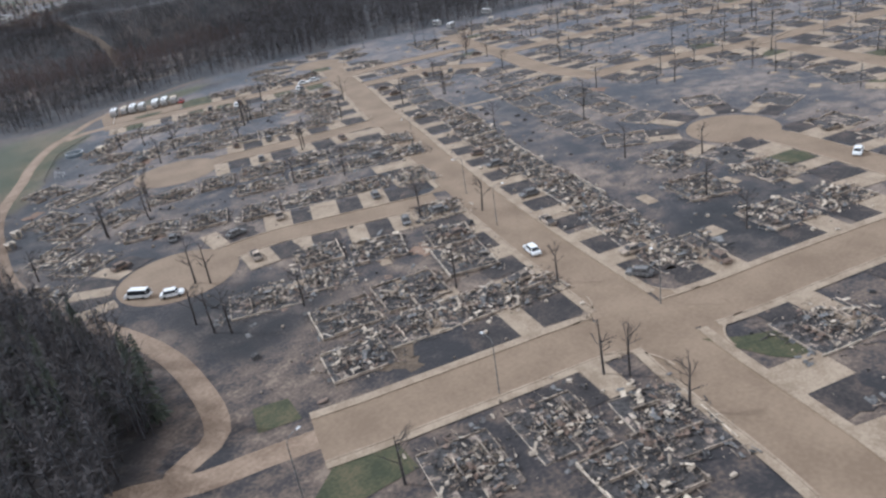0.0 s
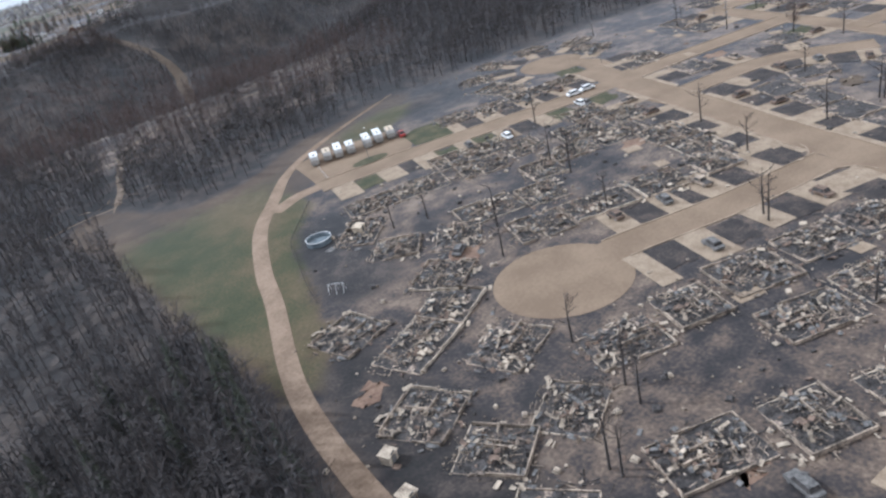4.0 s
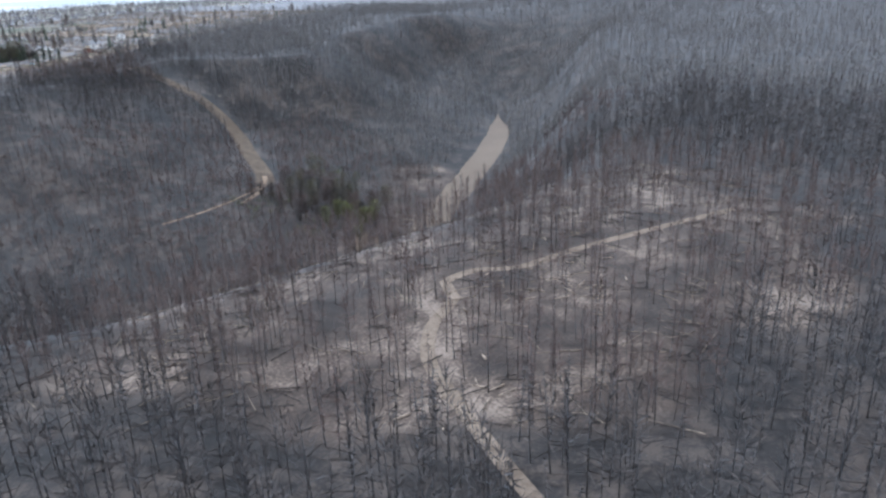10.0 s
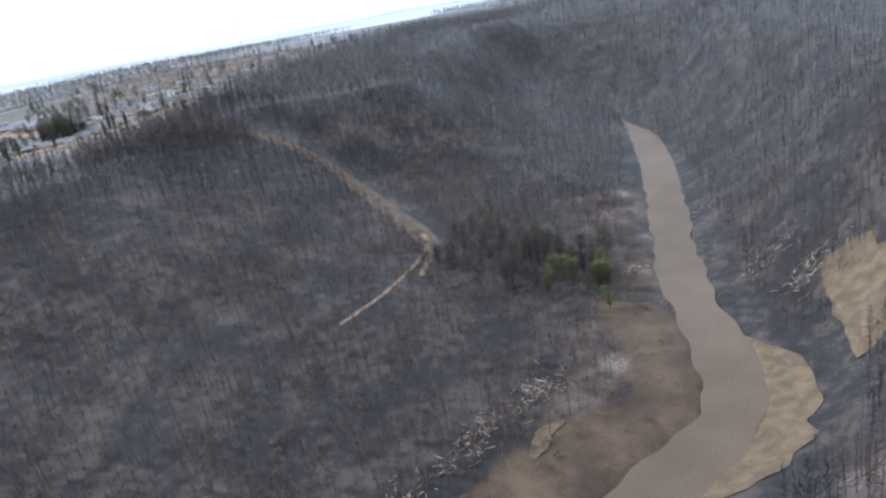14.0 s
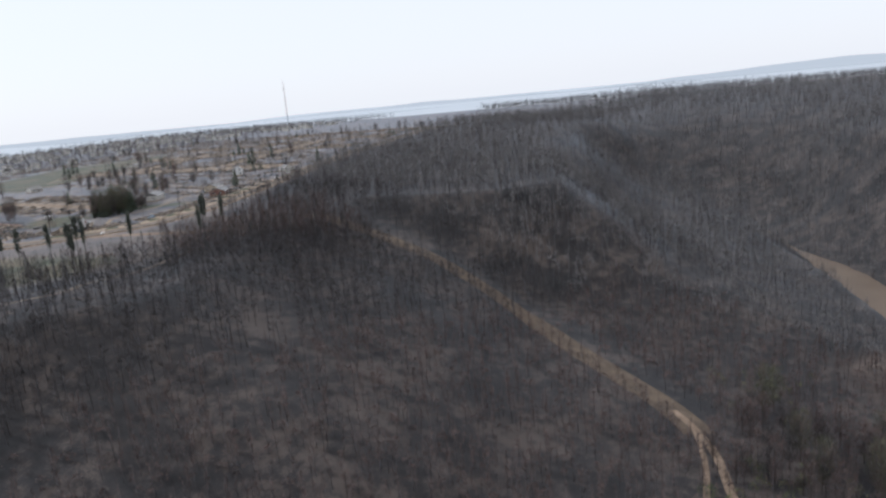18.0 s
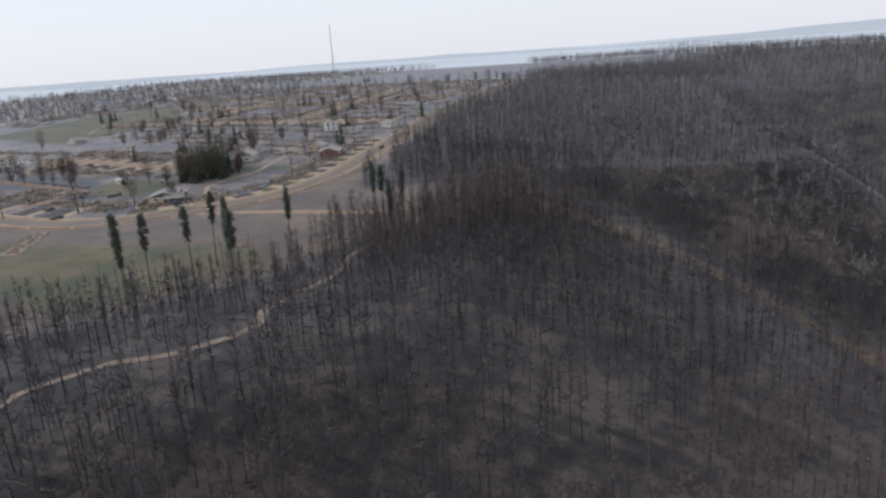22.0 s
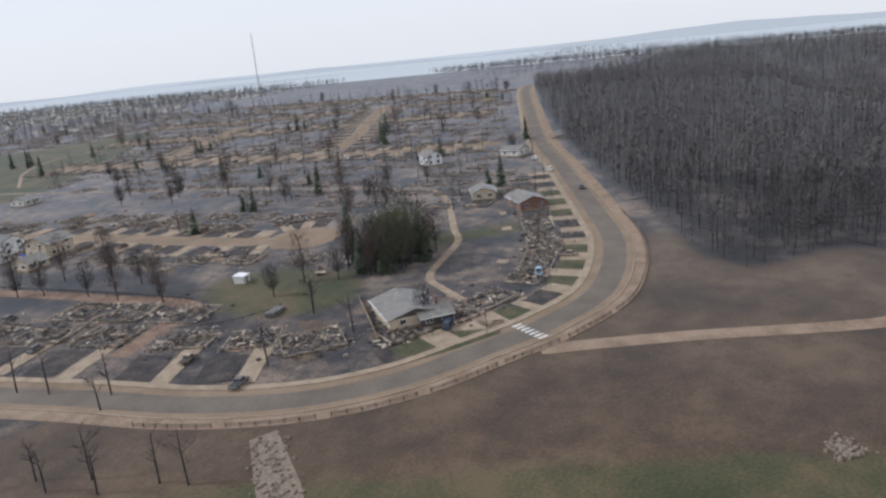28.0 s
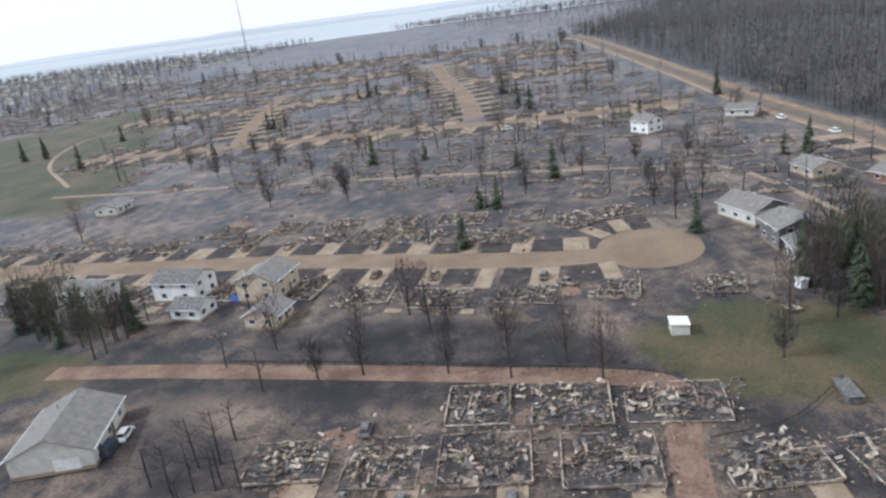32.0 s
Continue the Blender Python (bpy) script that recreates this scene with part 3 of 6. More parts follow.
M_SHING = material("grey_asphalt_shingles", (0.15, 0.137, 0.122), (0.235, 0.215, 0.19), 1.2, 0.92, bump=0.5, fine=20)
M_SIDE = material("pale_vinyl_siding", (0.46, 0.44, 0.39), (0.62, 0.60, 0.55), 2.0, 0.75, bump=0.1)
M_CREAM = material("cream_siding", (0.44, 0.36, 0.26), (0.58, 0.49, 0.37), 2.0, 0.8, bump=0.1)
M_BRICK = material("red_brick_facing", (0.15, 0.080, 0.062), (0.24, 0.13, 0.10), 0.6, 0.9, bump=0.4)
M_BROWN = material("dark_brown_siding", (0.055, 0.042, 0.036), (0.10, 0.08, 0.068), 1.5, 0.85)
M_NEEDLE = material("singed_needles", (0.020, 0.026, 0.018), (0.060, 0.062, 0.038), 1.5, 0.9, bump=0.0, third=(0.035, 0.040, 0.026))
M_LEAF = material("green_needles", (0.022, 0.032, 0.016), (0.064, 0.078, 0.036), 2.0, 0.9, bump=0.0)
M_GRASS = material("short_green_grass", (0.030, 0.035, 0.014), (0.088, 0.074, 0.036), 4.0, 0.87, bump=0.3, third=(0.052, 0.052, 0.022))
M_BLUE = material("blue_tarpaulin", (0.02, 0.06, 0.30), (0.04, 0.11, 0.45), 1.0, 0.5, bump=0.1)
M_STONE = material("pale_riprap_stone", (0.13, 0.100, 0.074), (0.25, 0.20, 0.15), 0.7, 0.87, bump=0.5)
M_PAINT = material("worn_white_road_paint", (0.50, 0.48, 0.44), (0.74, 0.72, 0.68), 0.8, 0.8, bump=0.05)
M_POOL = material("faded_blue_pool_liner", (0.08, 0.10, 0.115), (0.17, 0.20, 0.22), 1.5, 0.6, bump=0.1)

class Shape:
    """Collects pieces of geometry for one mesh."""
    def __init__(self):
        self.v, self.f, self.m = [], [], []

    def add(self, verts, faces, mat=0):
        k = len(self.v)
        self.v += [tuple(p) for p in verts]
        self.f += [tuple(i + k for i in f) for f in faces]
        self.m += [mat] * len(faces)

    def box(self, c, s, rz=0.0, tilt=(0.0, 0.0), mat=0, taper=1.0):
        m = Matrix.LocRotScale(c, Euler((tilt[0], tilt[1], rz)), None)
        x, y, z = s[0] / 2, s[1] / 2, s[2] / 2
        p = [m @ Vector((i * x * (taper if k > 0 else 1), j * y * (taper if k > 0 else 1), k * z)) for k in (-1, 1) for i, j in ((-1, -1), (1, -1), (1, 1), (-1, 1))]
        self.add(p, [(3, 2, 1, 0), (4, 5, 6, 7), (0, 1, 5, 4), (1, 2, 6, 5), (2, 3, 7, 6), (3, 0, 4, 7)], mat)

    def tube(self, a, b, ra, rb, n=6, mat=0, caps=True):
        a, b = Vector(a), Vector(b)
        q = (b - a).to_track_quat("Z", "Y")
        p = [a + q @ Vector((ra * math.cos(t), ra * math.sin(t), 0)) for t in (2 * math.pi * i / n for i in range(n))]
        p += [b + q @ Vector((rb * math.cos(t), rb * math.sin(t), 0)) for t in (2 * math.pi * i / n for i in range(n))]
        f = [(i, (i + 1) % n, n + (i + 1) % n, n + i) for i in range(n)]
        if caps:
            f += [tuple(range(n - 1, -1, -1)), tuple(range(n, 2 * n))]
        self.add(p, f, mat)

    def loft(self, rings, mat=0, caps=True):
        n = len(rings[0])
        v = [p for r in rings for p in r]
        f = [(k * n + i, k * n + (i + 1) % n, (k + 1) * n + (i + 1) % n, (k + 1) * n + i) for k in range(len(rings) - 1) for i in range(n)]
        if caps:
            f += [tuple(range(n - 1, -1, -1)), tuple(range((len(rings) - 1) * n, len(rings) * n))]
        self.add(v, f, mat)

    def mesh(self, name, mats):
        me = bpy.data.meshes.new(name)
        me.from_pydata(self.v, [], self.f)
        for m in mats:
            me.materials.append(m)
        me.polygons.foreach_set("material_index", self.m)
        me.update()
        return me

def part(name, shape, mats, parent=None, label=""):
    ob = new(name, shape.mesh(name, mats if isinstance(mats, (list, tuple)) else [mats]))
    ob.parent = parent
    if label:
        ob["label"] = label
    return ob

def thing(name, label, category, group="", kind=""):
    return tagged(new(name), label, category, group, kind)

def at(x, y, rz=0.0, dz=0.0):
    return Matrix.Translation((x, y, H(x, y) + dz)) @ Matrix.Rotation(rz, 4, "Z")

rng = random.Random(7)

# ---- burnt houses ----
def ruin(seed, w, d, deep, far=False):
    """The footings of a burnt-out house, full of ash and debris. w along the street, d away from it."""
    r, pit = random.Random(seed), seed % 3 == 1
    top = thing("house_ruin", "burnt-down house reduced to footings full of ash and pale debris", "ruin", "burnt-down houses")
    # the ash bed, sunk into the footing
    s, n = Shape(), 6 if far else 14
    for i in range(n + 1):
        for j in range(n + 1):
            edge = min(i, j, n - i, n - j)
            x, y = (i / n - 0.5) * w, (j / n - 0.5) * d
            z = 0.10 + (0.0 if edge == 0 else 0.42 * noise.noise(Vector((x * 0.45 + seed * 7, y * 0.45, 0))) + 0.30 * noise.noise(Vector((x * 1.3, y * 1.3 + seed, 3))) + deep)
            s.v.append((x, y, max(0.07, z)))
    for i in range(n):
        for j in range(n):
            a = i * (n + 1) + j
            s.f.append((a, a + n + 1, a + n + 2, a + 1))
            s.m.append(0 if noise.noise(Vector((i * 0.33 + seed, j * 0.33, 9))) > (0.14 if not pit else 0.3) else 1)
    part("ash_bed", s, [M_ASH, M_CHAR], top, "grey and black ash bed")
    # footing walls, broken down in steps
    if far:
        s, prof = Shape(), []
        for i in range(24):
            k = i / 24 * 4
            e, q = int(k), k - int(k)
            x, y = ((q - 0.5) * w, -d / 2) if e == 0 else (w / 2, (q - 0.5) * d) if e == 1 else ((0.5 - q) * w, d / 2) if e == 2 else (-w / 2, (0.5 - q) * d)
            prof.append((x, y, r.choice((0.15, 0.3, 0.5, 0.7))))
        prof.append(prof[0])
        s.loft([[(x, y, 0), (x * 0.965, y * 0.965, 0), (x * 0.965, y * 0.965, h), (x, y, h)] for x, y, h in prof], caps=False)
        part("footing_wall", s, M_PALE, top)
    tall = r.uniform(0.6, 0.95) if pit else r.uniform(0.28, 0.6)
    for cx, cy, ln, turn in () if far else ((0, -d / 2, w, 0), (0, d / 2, w, 0), (-w / 2, 0, d, 1), (w / 2, 0, d, 1)):
        s, pos, prof, low = Shape(), -ln / 2, [], 0.3 if r.random() < 0.35 else 1.0      # some sides have come down
        while pos < ln / 2 - 0.2:
            seg = min(r.uniform(0.8, 3.6), ln / 2 - pos)
            h = low * tall * r.choice((1.0, 1.0, 1.0, 0.93, 1.06, 0.6, 0.4, 0.06))
            prof += [(pos, h), (pos + seg - 0.05, h)]
            pos += seg
        rings = []
        for p, h in prof:
            q = [(-0.10, 0), (0.10, 0), (0.10, h), (-0.10, h)]
            rings.append([(cx + p, cy + o, z) if turn == 0 else (cx + o, cy - p, z) for o, z in q])
        s.loft(rings)
        part("footing_wall", s, M_SLAB if r.random() < 0.35 else M_PALE, top)
    if not far:
        for _ in range(2):
            s = Shape()
            s.box((r.uniform(-0.35, 0.35) * w, r.uniform(-0.15, 0.15) * d, 0.45), (0.2, d * r.uniform(0.25, 0.5), r.uniform(0.5, 0.9)), r.choice((0, math.pi / 2)) + r.uniform(-0.05, 0.05))
            part("inner_wall", s, M_PALE, top)
    # debris: planks, sheets, lumps
    def heap(count, kind):
        s = Shape()
        cl = [(r.gauss(0, w * 0.26), r.gauss(0, d * 0.26)) for _ in range(9)]
        for _ in range(count * 5 // 6 if pit else count):
            if r.random() < 0.8:
                c = r.choice(cl)
                x, y = c[0] + r.gauss(0, 1.1), c[1] + r.gauss(0, 1.1)
            else:
                x, y = r.uniform(-0.64, 0.64) * w, r.uniform(-0.64, 0.64) * d
            x, y = max(-0.7 * w, min(0.7 * w, x)), max(-0.66 * d, min(0.66 * d, y))
            z = 0.25 + max(0, deep) + abs(r.gauss(0, 0.22))
            if abs(x) > w / 2 - 0.1 or abs(y) > d / 2 - 0.1:
                z = 0.08
            a = r.uniform(0, math.pi)
            if r.random() < 0.6:
                a = r.choice((0, math.pi / 2)) + r.gauss(0, 0.2)
            t = (r.gauss(0, 0.22), r.gauss(0, 0.22))
            if kind == "lump":
                q = r.uniform(0.08, 0.30)
                s.box((x, y, z), (q, q * r.uniform(0.6, 1.5), q * r.uniform(0.4, 0.9)), a, t, taper=r.uniform(0.4, 0.9))
            elif kind == "sheet":
                s.box((x, y, z + 0.15), (r.uniform(0.3, 1.5) * r.uniform(0.6, 1.4), r.uniform(0.2, 0.8), 0.05), a, (r.gauss(0, 0.35), r.gauss(0, 0.35)))
            else:
                s.box((x, y, z + 0.1), (r.uniform(0.4, 2.2), r.uniform(0.05, 0.13), r.uniform(0.06, 0.13)), a, t)
        return s
    tagged(part("rubble", heap(16 if far else 190, "lump"), M_PALE, top, "heat-bleached rubble"), kind="stuff")
    tagged(part("fallen_beam", heap(8 if far else 50, "plank"), M_CHAR, top, "charred beams"), kind="stuff")
    if far:
        return top
    tagged(part("charred_rubble", heap(170, "lump"), M_CHAR, top, "blackened rubble"), kind="stuff")
    tagged(part("fallen_slab", heap(34, "sheet"), M_SLAB, top, "ash-white slabs and plasterboard"), kind="stuff")
    tagged(part("metal_sheet", heap(26, "sheet"), M_GREYM, top, "buckled grey sheet metal"), kind="stuff")
    tagged(part("rusted_sheet", heap(20, "sheet"), M_RUST, top, "rusty brown sheet metal"), kind="stuff")
    tagged(part("bleached_beam", heap(46, "plank"), M_PALE, top, "ash-white beams"), kind="stuff")
    if r.random() < 0.7:
        s = Shape()
        x, y = r.uniform(-0.3, 0.3) * w, r.uniform(-0.3, 0.3) * d
        s.tube((x, y, 0.1), (x, y, 1.6), 0.28, 0.28, 10)
        part("water_heater", s, M_GREYM, top, "scorched steel water tank")
    return top

SIZES = ((12, 9.5, 0.0), (11, 10.5, 0.1), (13, 9, -0.1), (10, 11, 0.0), (14, 10, 0.1), (10.5, 9, 0.0), (12, 11, -0.1), (9, 10, 0.1), (13.5, 10, 0.0), (11, 9, 0.1))
RUINS = [ruin(k, *size) for k, size in enumerate(SIZES)]
RUINS_FAR = [ruin(30 + k, *size, far=True) for k, size in enumerate(SIZES[:6])]
used = set()
ruin_spots, far_ruins = [], []

def place_ruin(x, y, rz):
    ruin_spots.append((x, y))
    if x > 215 or y > 1345 or x > 190 and y > 1225:
        far_ruins.append((x, y, rz + rng.gauss(0, 0.04), rng.randrange(6)))
        return
    r = rng.choice(RUINS_FAR if x > 150 and 60 < y < 270 else RUINS)
    grow = 1.2 if x < 135 and y > 1100 else 1.0      # the lots along the parkway are wide
    m = at(x, y, rz + rng.choice((0, math.pi)) + rng.gauss(0, 0.03)) @ Matrix.Diagonal((grow, grow, 1, 1))
    if r.name not in used:
        used.add(r.name)
        r.matrix_basis = m
    else:
        copy_thing(r, m)

# ---- burnt and parked cars ----
def car(body_mat, burnt, label, name="car", long=4.6, wide=1.8, pickup=False, van=False, white_tyres=False):
    top = thing(name, label, "car", "cars and trucks")
    h = 0.95 if not burnt else 0.86
    s = Shape()
    prof = ((-0.5, 0.35), (-0.5, 0.80), (-0.46, h), (0.20 if not van else 0.45, h + 0.02), (0.46, h - 0.08), (0.5, 0.62), (0.5, 0.32))
    rings = []
    for y, sx in ((-wide / 2, 0.97), (-wide / 2 + 0.08, 1.0), (wide / 2 - 0.08, 1.0), (wide / 2, 0.97)):
        rings.append([(x * long * sx, y, z) for x, z in prof])
    s.loft(rings)
    part("body", s, body_mat, top)
    c = Shape()
    x0, x1 = (-0.10, 0.22) if pickup else ((-0.47, 0.30) if van else (-0.33, 0.20))
    roof = h + (0.62 if not van else 0.95)
    low = [(x0 * long - 0.15, h - 0.02), (x1 * long + 0.35, h - 0.02)]
    up = [(x0 * long + 0.15, roof), (x1 * long - 0.15, roof)]
    y0, y1 = wide / 2 - 0.06, wide / 2 - 0.26
    for y_lo, y_up in ((y0, y1),):
        p = [(low[0][0], -y_lo, low[0][1]), (low[1][0], -y_lo, low[1][1]), (low[1][0], y_lo, low[1][1]), (low[0][0], y_lo, low[0][1]),
             (up[0][0], -y_up, up[0][1]), (up[1][0], -y_up, up[1][1]), (up[1][0], y_up, up[1][1]), (up[0][0], y_up, up[0][1])]
    c.add(p, [(0, 1, 5, 4), (1, 2, 6, 5), (2, 3, 7, 6), (3, 0, 4, 7)])
    part("cabin_glass", c, M_CHAR if burnt else M_GLASS, top, "empty burnt window openings" if burnt else "dark glass")
    c = Shape()
    c.box(((up[0][0] + up[1][0]) / 2, 0, roof + 0.02), (up[1][0] - up[0][0] + 0.1, 2 * y1 + 0.08, 0.06))
    for sx, lo, hi in ((1, low[1], up[1]), (1, low[0], up[0])):
        for sy in (-1, 1):
            c.tube((lo[0], sy * y0, lo[1]), (hi[0], sy * y1, hi[1]), 0.05, 0.05, 4)
    part("roof", c, body_mat, top)
    if pickup:
        c = Shape()
        c.box((-0.31 * long, 0, h + 0.03), (0.34 * long, wide - 0.35, 0.08))
        part("cargo_bed", c, M_CHAR, top, "dark open cargo bed")
    for x in (-0.31, 0.31):
        for y in (-1, 1):
            c = Shape()
            c.tube((x * long, y * (wide / 2 - 0.2), 0.32), (x * long, y * (wide / 2 + 0.02), 0.32), 0.32 if not burnt else 0.26, 0.32 if not burnt else 0.26, 12)
            part("wheel", c, M_GREYM if burnt else M_TYRE, top)
    return top

CAR_BURNT = [car(M_GREYM, True, "burnt-out grey car standing on bare rims", "burnt_car"), car(M_RUST, True, "burnt-out rusty car standing on bare rims", "burnt_car", 4.4),
             car(M_PALE, True, "burnt-out ash-white pickup on bare rims", "burnt_pickup", 5.3, 1.9, True)]
CAR_WHITE = car(M_WHITE, False, "clean white sedan parked on the street", "car", 4.7)
M_DKBLUE = material("dark_blue_car_paint", (0.03, 0.045, 0.08), (0.05, 0.07, 0.11), 2.0, 0.35, 0.2, bump=0.0)
M_LTBLUE = material("pale_blue_car_paint", (0.28, 0.42, 0.55), (0.36, 0.50, 0.62), 2.0, 0.4, 0.1, bump=0.0)
CAR_BLUE = car(M_DKBLUE, False, "dark blue van parked on a driveway", "van", 4.9, 1.9, van=True)
CAR_SKY = car(M_LTBLUE, False, "pale blue pickup truck parked on a driveway", "pickup_truck", 5.4, 1.9, pickup=True)
CAR_PICK = car(M_GREYM, False, "grey pickup truck with open bed at the kerb", "pickup_truck", 5.6, 1.95, pickup=True)
cars_used = set()

def place_car(c, x, y, rz, dz=0.1):
    m = at(x, y, rz, dz)
    if c.name in cars_used:
        return copy_thing(c, m)
    cars_used.add(c.name)
    c.matrix_basis = m
    return c

# ---- lots along the streets ----
ALL_ROADS = [ROAD_A, ROAD_B, ROAD_C, ROAD_D, ROAD_E, ROAD_P, ROAD_Q]
FINE = [spline(r, 2.5) for r in ALL_ROADS + EXTRA_ROADS]
FINE_XY, FINE_ID = np.concatenate(FINE), np.concatenate([np.full(len(l), k) for k, l in enumerate(FINE)])
CIRCLES = [(39, 149, 13), (68, 224, 13), (174, 1194, 13.5), (170, 99, 12), (180, 325, 12)]

def clear_of_roads(x, y, gap, skip=None):
    near = (np.abs(FINE_XY[:, 0] - x) < gap) & (np.abs(FINE_XY[:, 1] - y) < gap)
    for (u, v), k in zip(FINE_XY[near], FINE_ID[near]):
        if k != skip and math.hypot(u - x, v - y) < gap:
            return False
    return all(math.hypot(x - cx, y - cy) > r + gap - 5 for cx, cy, r in CIRCLES)

patch_count = [0]

def patch(name, cx, cy, rz, w, d, lift, mat, label, category, n=4, kind="structure", rough_edge=0.0):
    """A rectangular piece of surface laid on the ground."""
    patch_count[0] += 1
    lift += 0.0017 + 0.005 * (patch_count[0] % 11)
    c, s_, v = math.cos(rz), math.sin(rz), []
    for i in range(n + 1):
        for j in range(n + 1):
            x, y = (i / n - 0.5) * w, (j / n - 0.5) * d
            if i in (0, n) or j in (0, n):
                x, y = x + rng.gauss(0, rough_edge), y + rng.gauss(0, rough_edge)
            px, py = cx + c * x - s_ * y, cy + s_ * x + c * y
            v.append((px, py, H(px, py) + lift))
    f = [(i * (n + 1) + j, (i + 1) * (n + 1) + j, (i + 1) * (n + 1) + j + 1, i * (n + 1) + j + 1) for i in range(n) for j in range(n)]
    return tagged(mesh_object(name, v, f, [mat]), label, category, kind=kind)

def lots(k, side, start, stop, pitch=14.0, half=5.0, setback=18.0, far=False, cars=0.45, green=0.0):
    """House lots on one side of a street, from start to stop metres along it."""
    line = FINE[k]
    run = np.concatenate([[0], np.cumsum(np.hypot(*np.diff(line, axis=0).T))])
    s = start
    while s < min(stop, run[-1] - 3):
        p = np.array([np.interp(s, run, line[:, a]) for a in (0, 1)])
        q = np.array([np.interp(s + 1, run, line[:, a]) for a in (0, 1)])
        t = (q - p) / np.hypot(*(q - p))
        nrm = np.array([-t[1], t[0]]) * side
        rz = math.atan2(t[1], t[0])
        c = p + nrm * (setback + rng.uniform(-1, 1))
        ok = clear_of_roads(*c, 11.0, k)
        if ok and all(math.hypot(c[0] - a, c[1] - b) > 10.5 for a, b in ruin_spots):
            place_ruin(c[0], c[1], rz)
        if ok:
            dl = 8.5 + rng.uniform(-1.0, 3.0)
            e = p + nrm * (half + 0.5 + dl / 2) + t * (pitch * 0.27 + rng.uniform(-0.6, 0.6))
            if clear_of_roads(*e, 5.5, k):
                dw = rng.choice((4.2, 5.4, 6.6))
                patch("driveway", e[0], e[1], rz, dw, dl + 1.2, 0.10, M_CONC, "pale concrete driveway", "driveway", 3)
                if rng.random() < cars:
                    place_car(rng.choice(CAR_BURNT), e[0] + nrm[0] * rng.uniform(-1, 3), e[1] + nrm[1] * rng.uniform(-1, 3), rz + math.pi / 2 + rng.gauss(0, 0.06) + rng.choice((0, math.pi)), 0.12)
            y = p + nrm * (half + 4.9) - t * (pitch * 0.2)
            if clear_of_roads(*y, 5.5, k):
                g = rng.random() < green
                patch("front_lawn" if g else "scorched_yard", y[0], y[1], rz, pitch * 0.56, 8.4, 0.083, M_GRASS if g else M_SOIL,
                      "small green front lawn left unburnt" if g else "blackened front yard", "yard", 5, rough_edge=0.4)
            if rng.random() < 0.5:
                b = p + nrm * (setback + 10.5) + t * rng.uniform(-4, 4)
                patch("patio_slab", b[0], b[1], rz + rng.gauss(0, 0.05), rng.uniform(2.5, 5), rng.uniform(2, 4), 0.0915, M_CONC, "pale concrete slab behind a burnt house", "slab", 2)
        s += pitch + rng.uniform(-0.8, 0.8)

# ---- lay out the streets ----
k_a, k_b, k_c, k_d, k_e, k_p, k_q = range(7)
toward_b, toward_c, toward_e = math.atan2(-0.28, 0.96), math.atan2(-0.42, 0.91), math.atan2(-0.37, 0.93)
for x, y, rz in ((46, 90, toward_b), (58, 91, toward_b), (69, 87, toward_b), (52, 103, toward_b), (65, 101, toward_b), (78, 84, toward_b), (41, 58, toward_b), (54, 55, toward_b), (64, 45, 1.2), (54, 42, toward_b),
                 (46, 122, toward_c), (59, 120, toward_c), (72, 121, toward_c), (85, 113, toward_c), (93, 126, toward_c), (80, 103, 1.2),
                 (45, 181, toward_c), (57, 174, toward_c), (68, 167, toward_c), (80, 163, toward_c), (92, 157, toward_c), (104, 150, 1.2),
                 (24, 188, 0.6), (30, 203, 0.5), (29, 217, 0.4), (35, 246, 0.2), (40, 232, 0.3), (42, 200, 0.4),
                 (61, 265, 0.8), (71, 256, 0.8), (83, 259, toward_e), (94, 253, toward_e), (62, 280, 0.7), (73, 291, toward_e), (86, 287, toward_e), (101, 280, toward_e), (116, 263, toward_e), (115, 278, toward_e), (105, 262, toward_e),
                 (84, 197, toward_c), (97, 193, toward_c), (110, 188, toward_c), (122, 182, toward_c), (71, 200, toward_c), (58, 203, toward_c), (77, 184, toward_c), (90, 180, toward_c), (103, 175, toward_c), (116, 169, toward_c),
                 (82, 242, toward_c), (95, 237, toward_c), (108, 231, toward_c), (121, 226, toward_c), (58, 246, 0.5), (50, 236, 0.4), (48, 218, 0.3), (130, 258, toward_e), (142, 266, toward_e), (128, 270, toward_e), (140, 278, toward_e)):
    place_ruin(x, y, rz)
lots(k_b, 1, 34, 78, 13.0, setback=16.5)
lots(k_b, -1, 36, 74, 12.5, setback=15.5)
lots(k_b, 1, 96, 215, 13.5)
lots(k_b, -1, 96, 215, 13.5, green=0.3)
lots(k_c, 1, 6, 52, 11.5, half=4.5, setback=17)
lots(k_c, -1, 10, 52, 12.0, half=4.5, setback=16.5)
lots(k_d, 1, 10, 60, 12.0, half=4.5, setback=17)
lots(k_d, -1, 8, 60, 12.0, half=4.5, setback=17)
lots(k_e, 1, 60, 175, 12.5, half=4.7, setback=17, green=0.45)
lots(k_e, -1, 70, 120, 12.5, half=4.7, setback=17, green=0.2)
lots(k_a, -1, 70, 320, 12.5, setback=18)
lots(k_a, 1, 85, 320, 13.0, setback=18)
lots(k_a, -1, 0, 40, 13.0, setback=18)
for k in range(7, 7 + len(EXTRA_ROADS)):
    far = k >= 11
    for side in (1, -1):
        lots(k, side, 6, 400, 13.5 if not far else 15.0, half=4.5, setback=17, cars=0.3 if not far else 0.1, green=0.15)
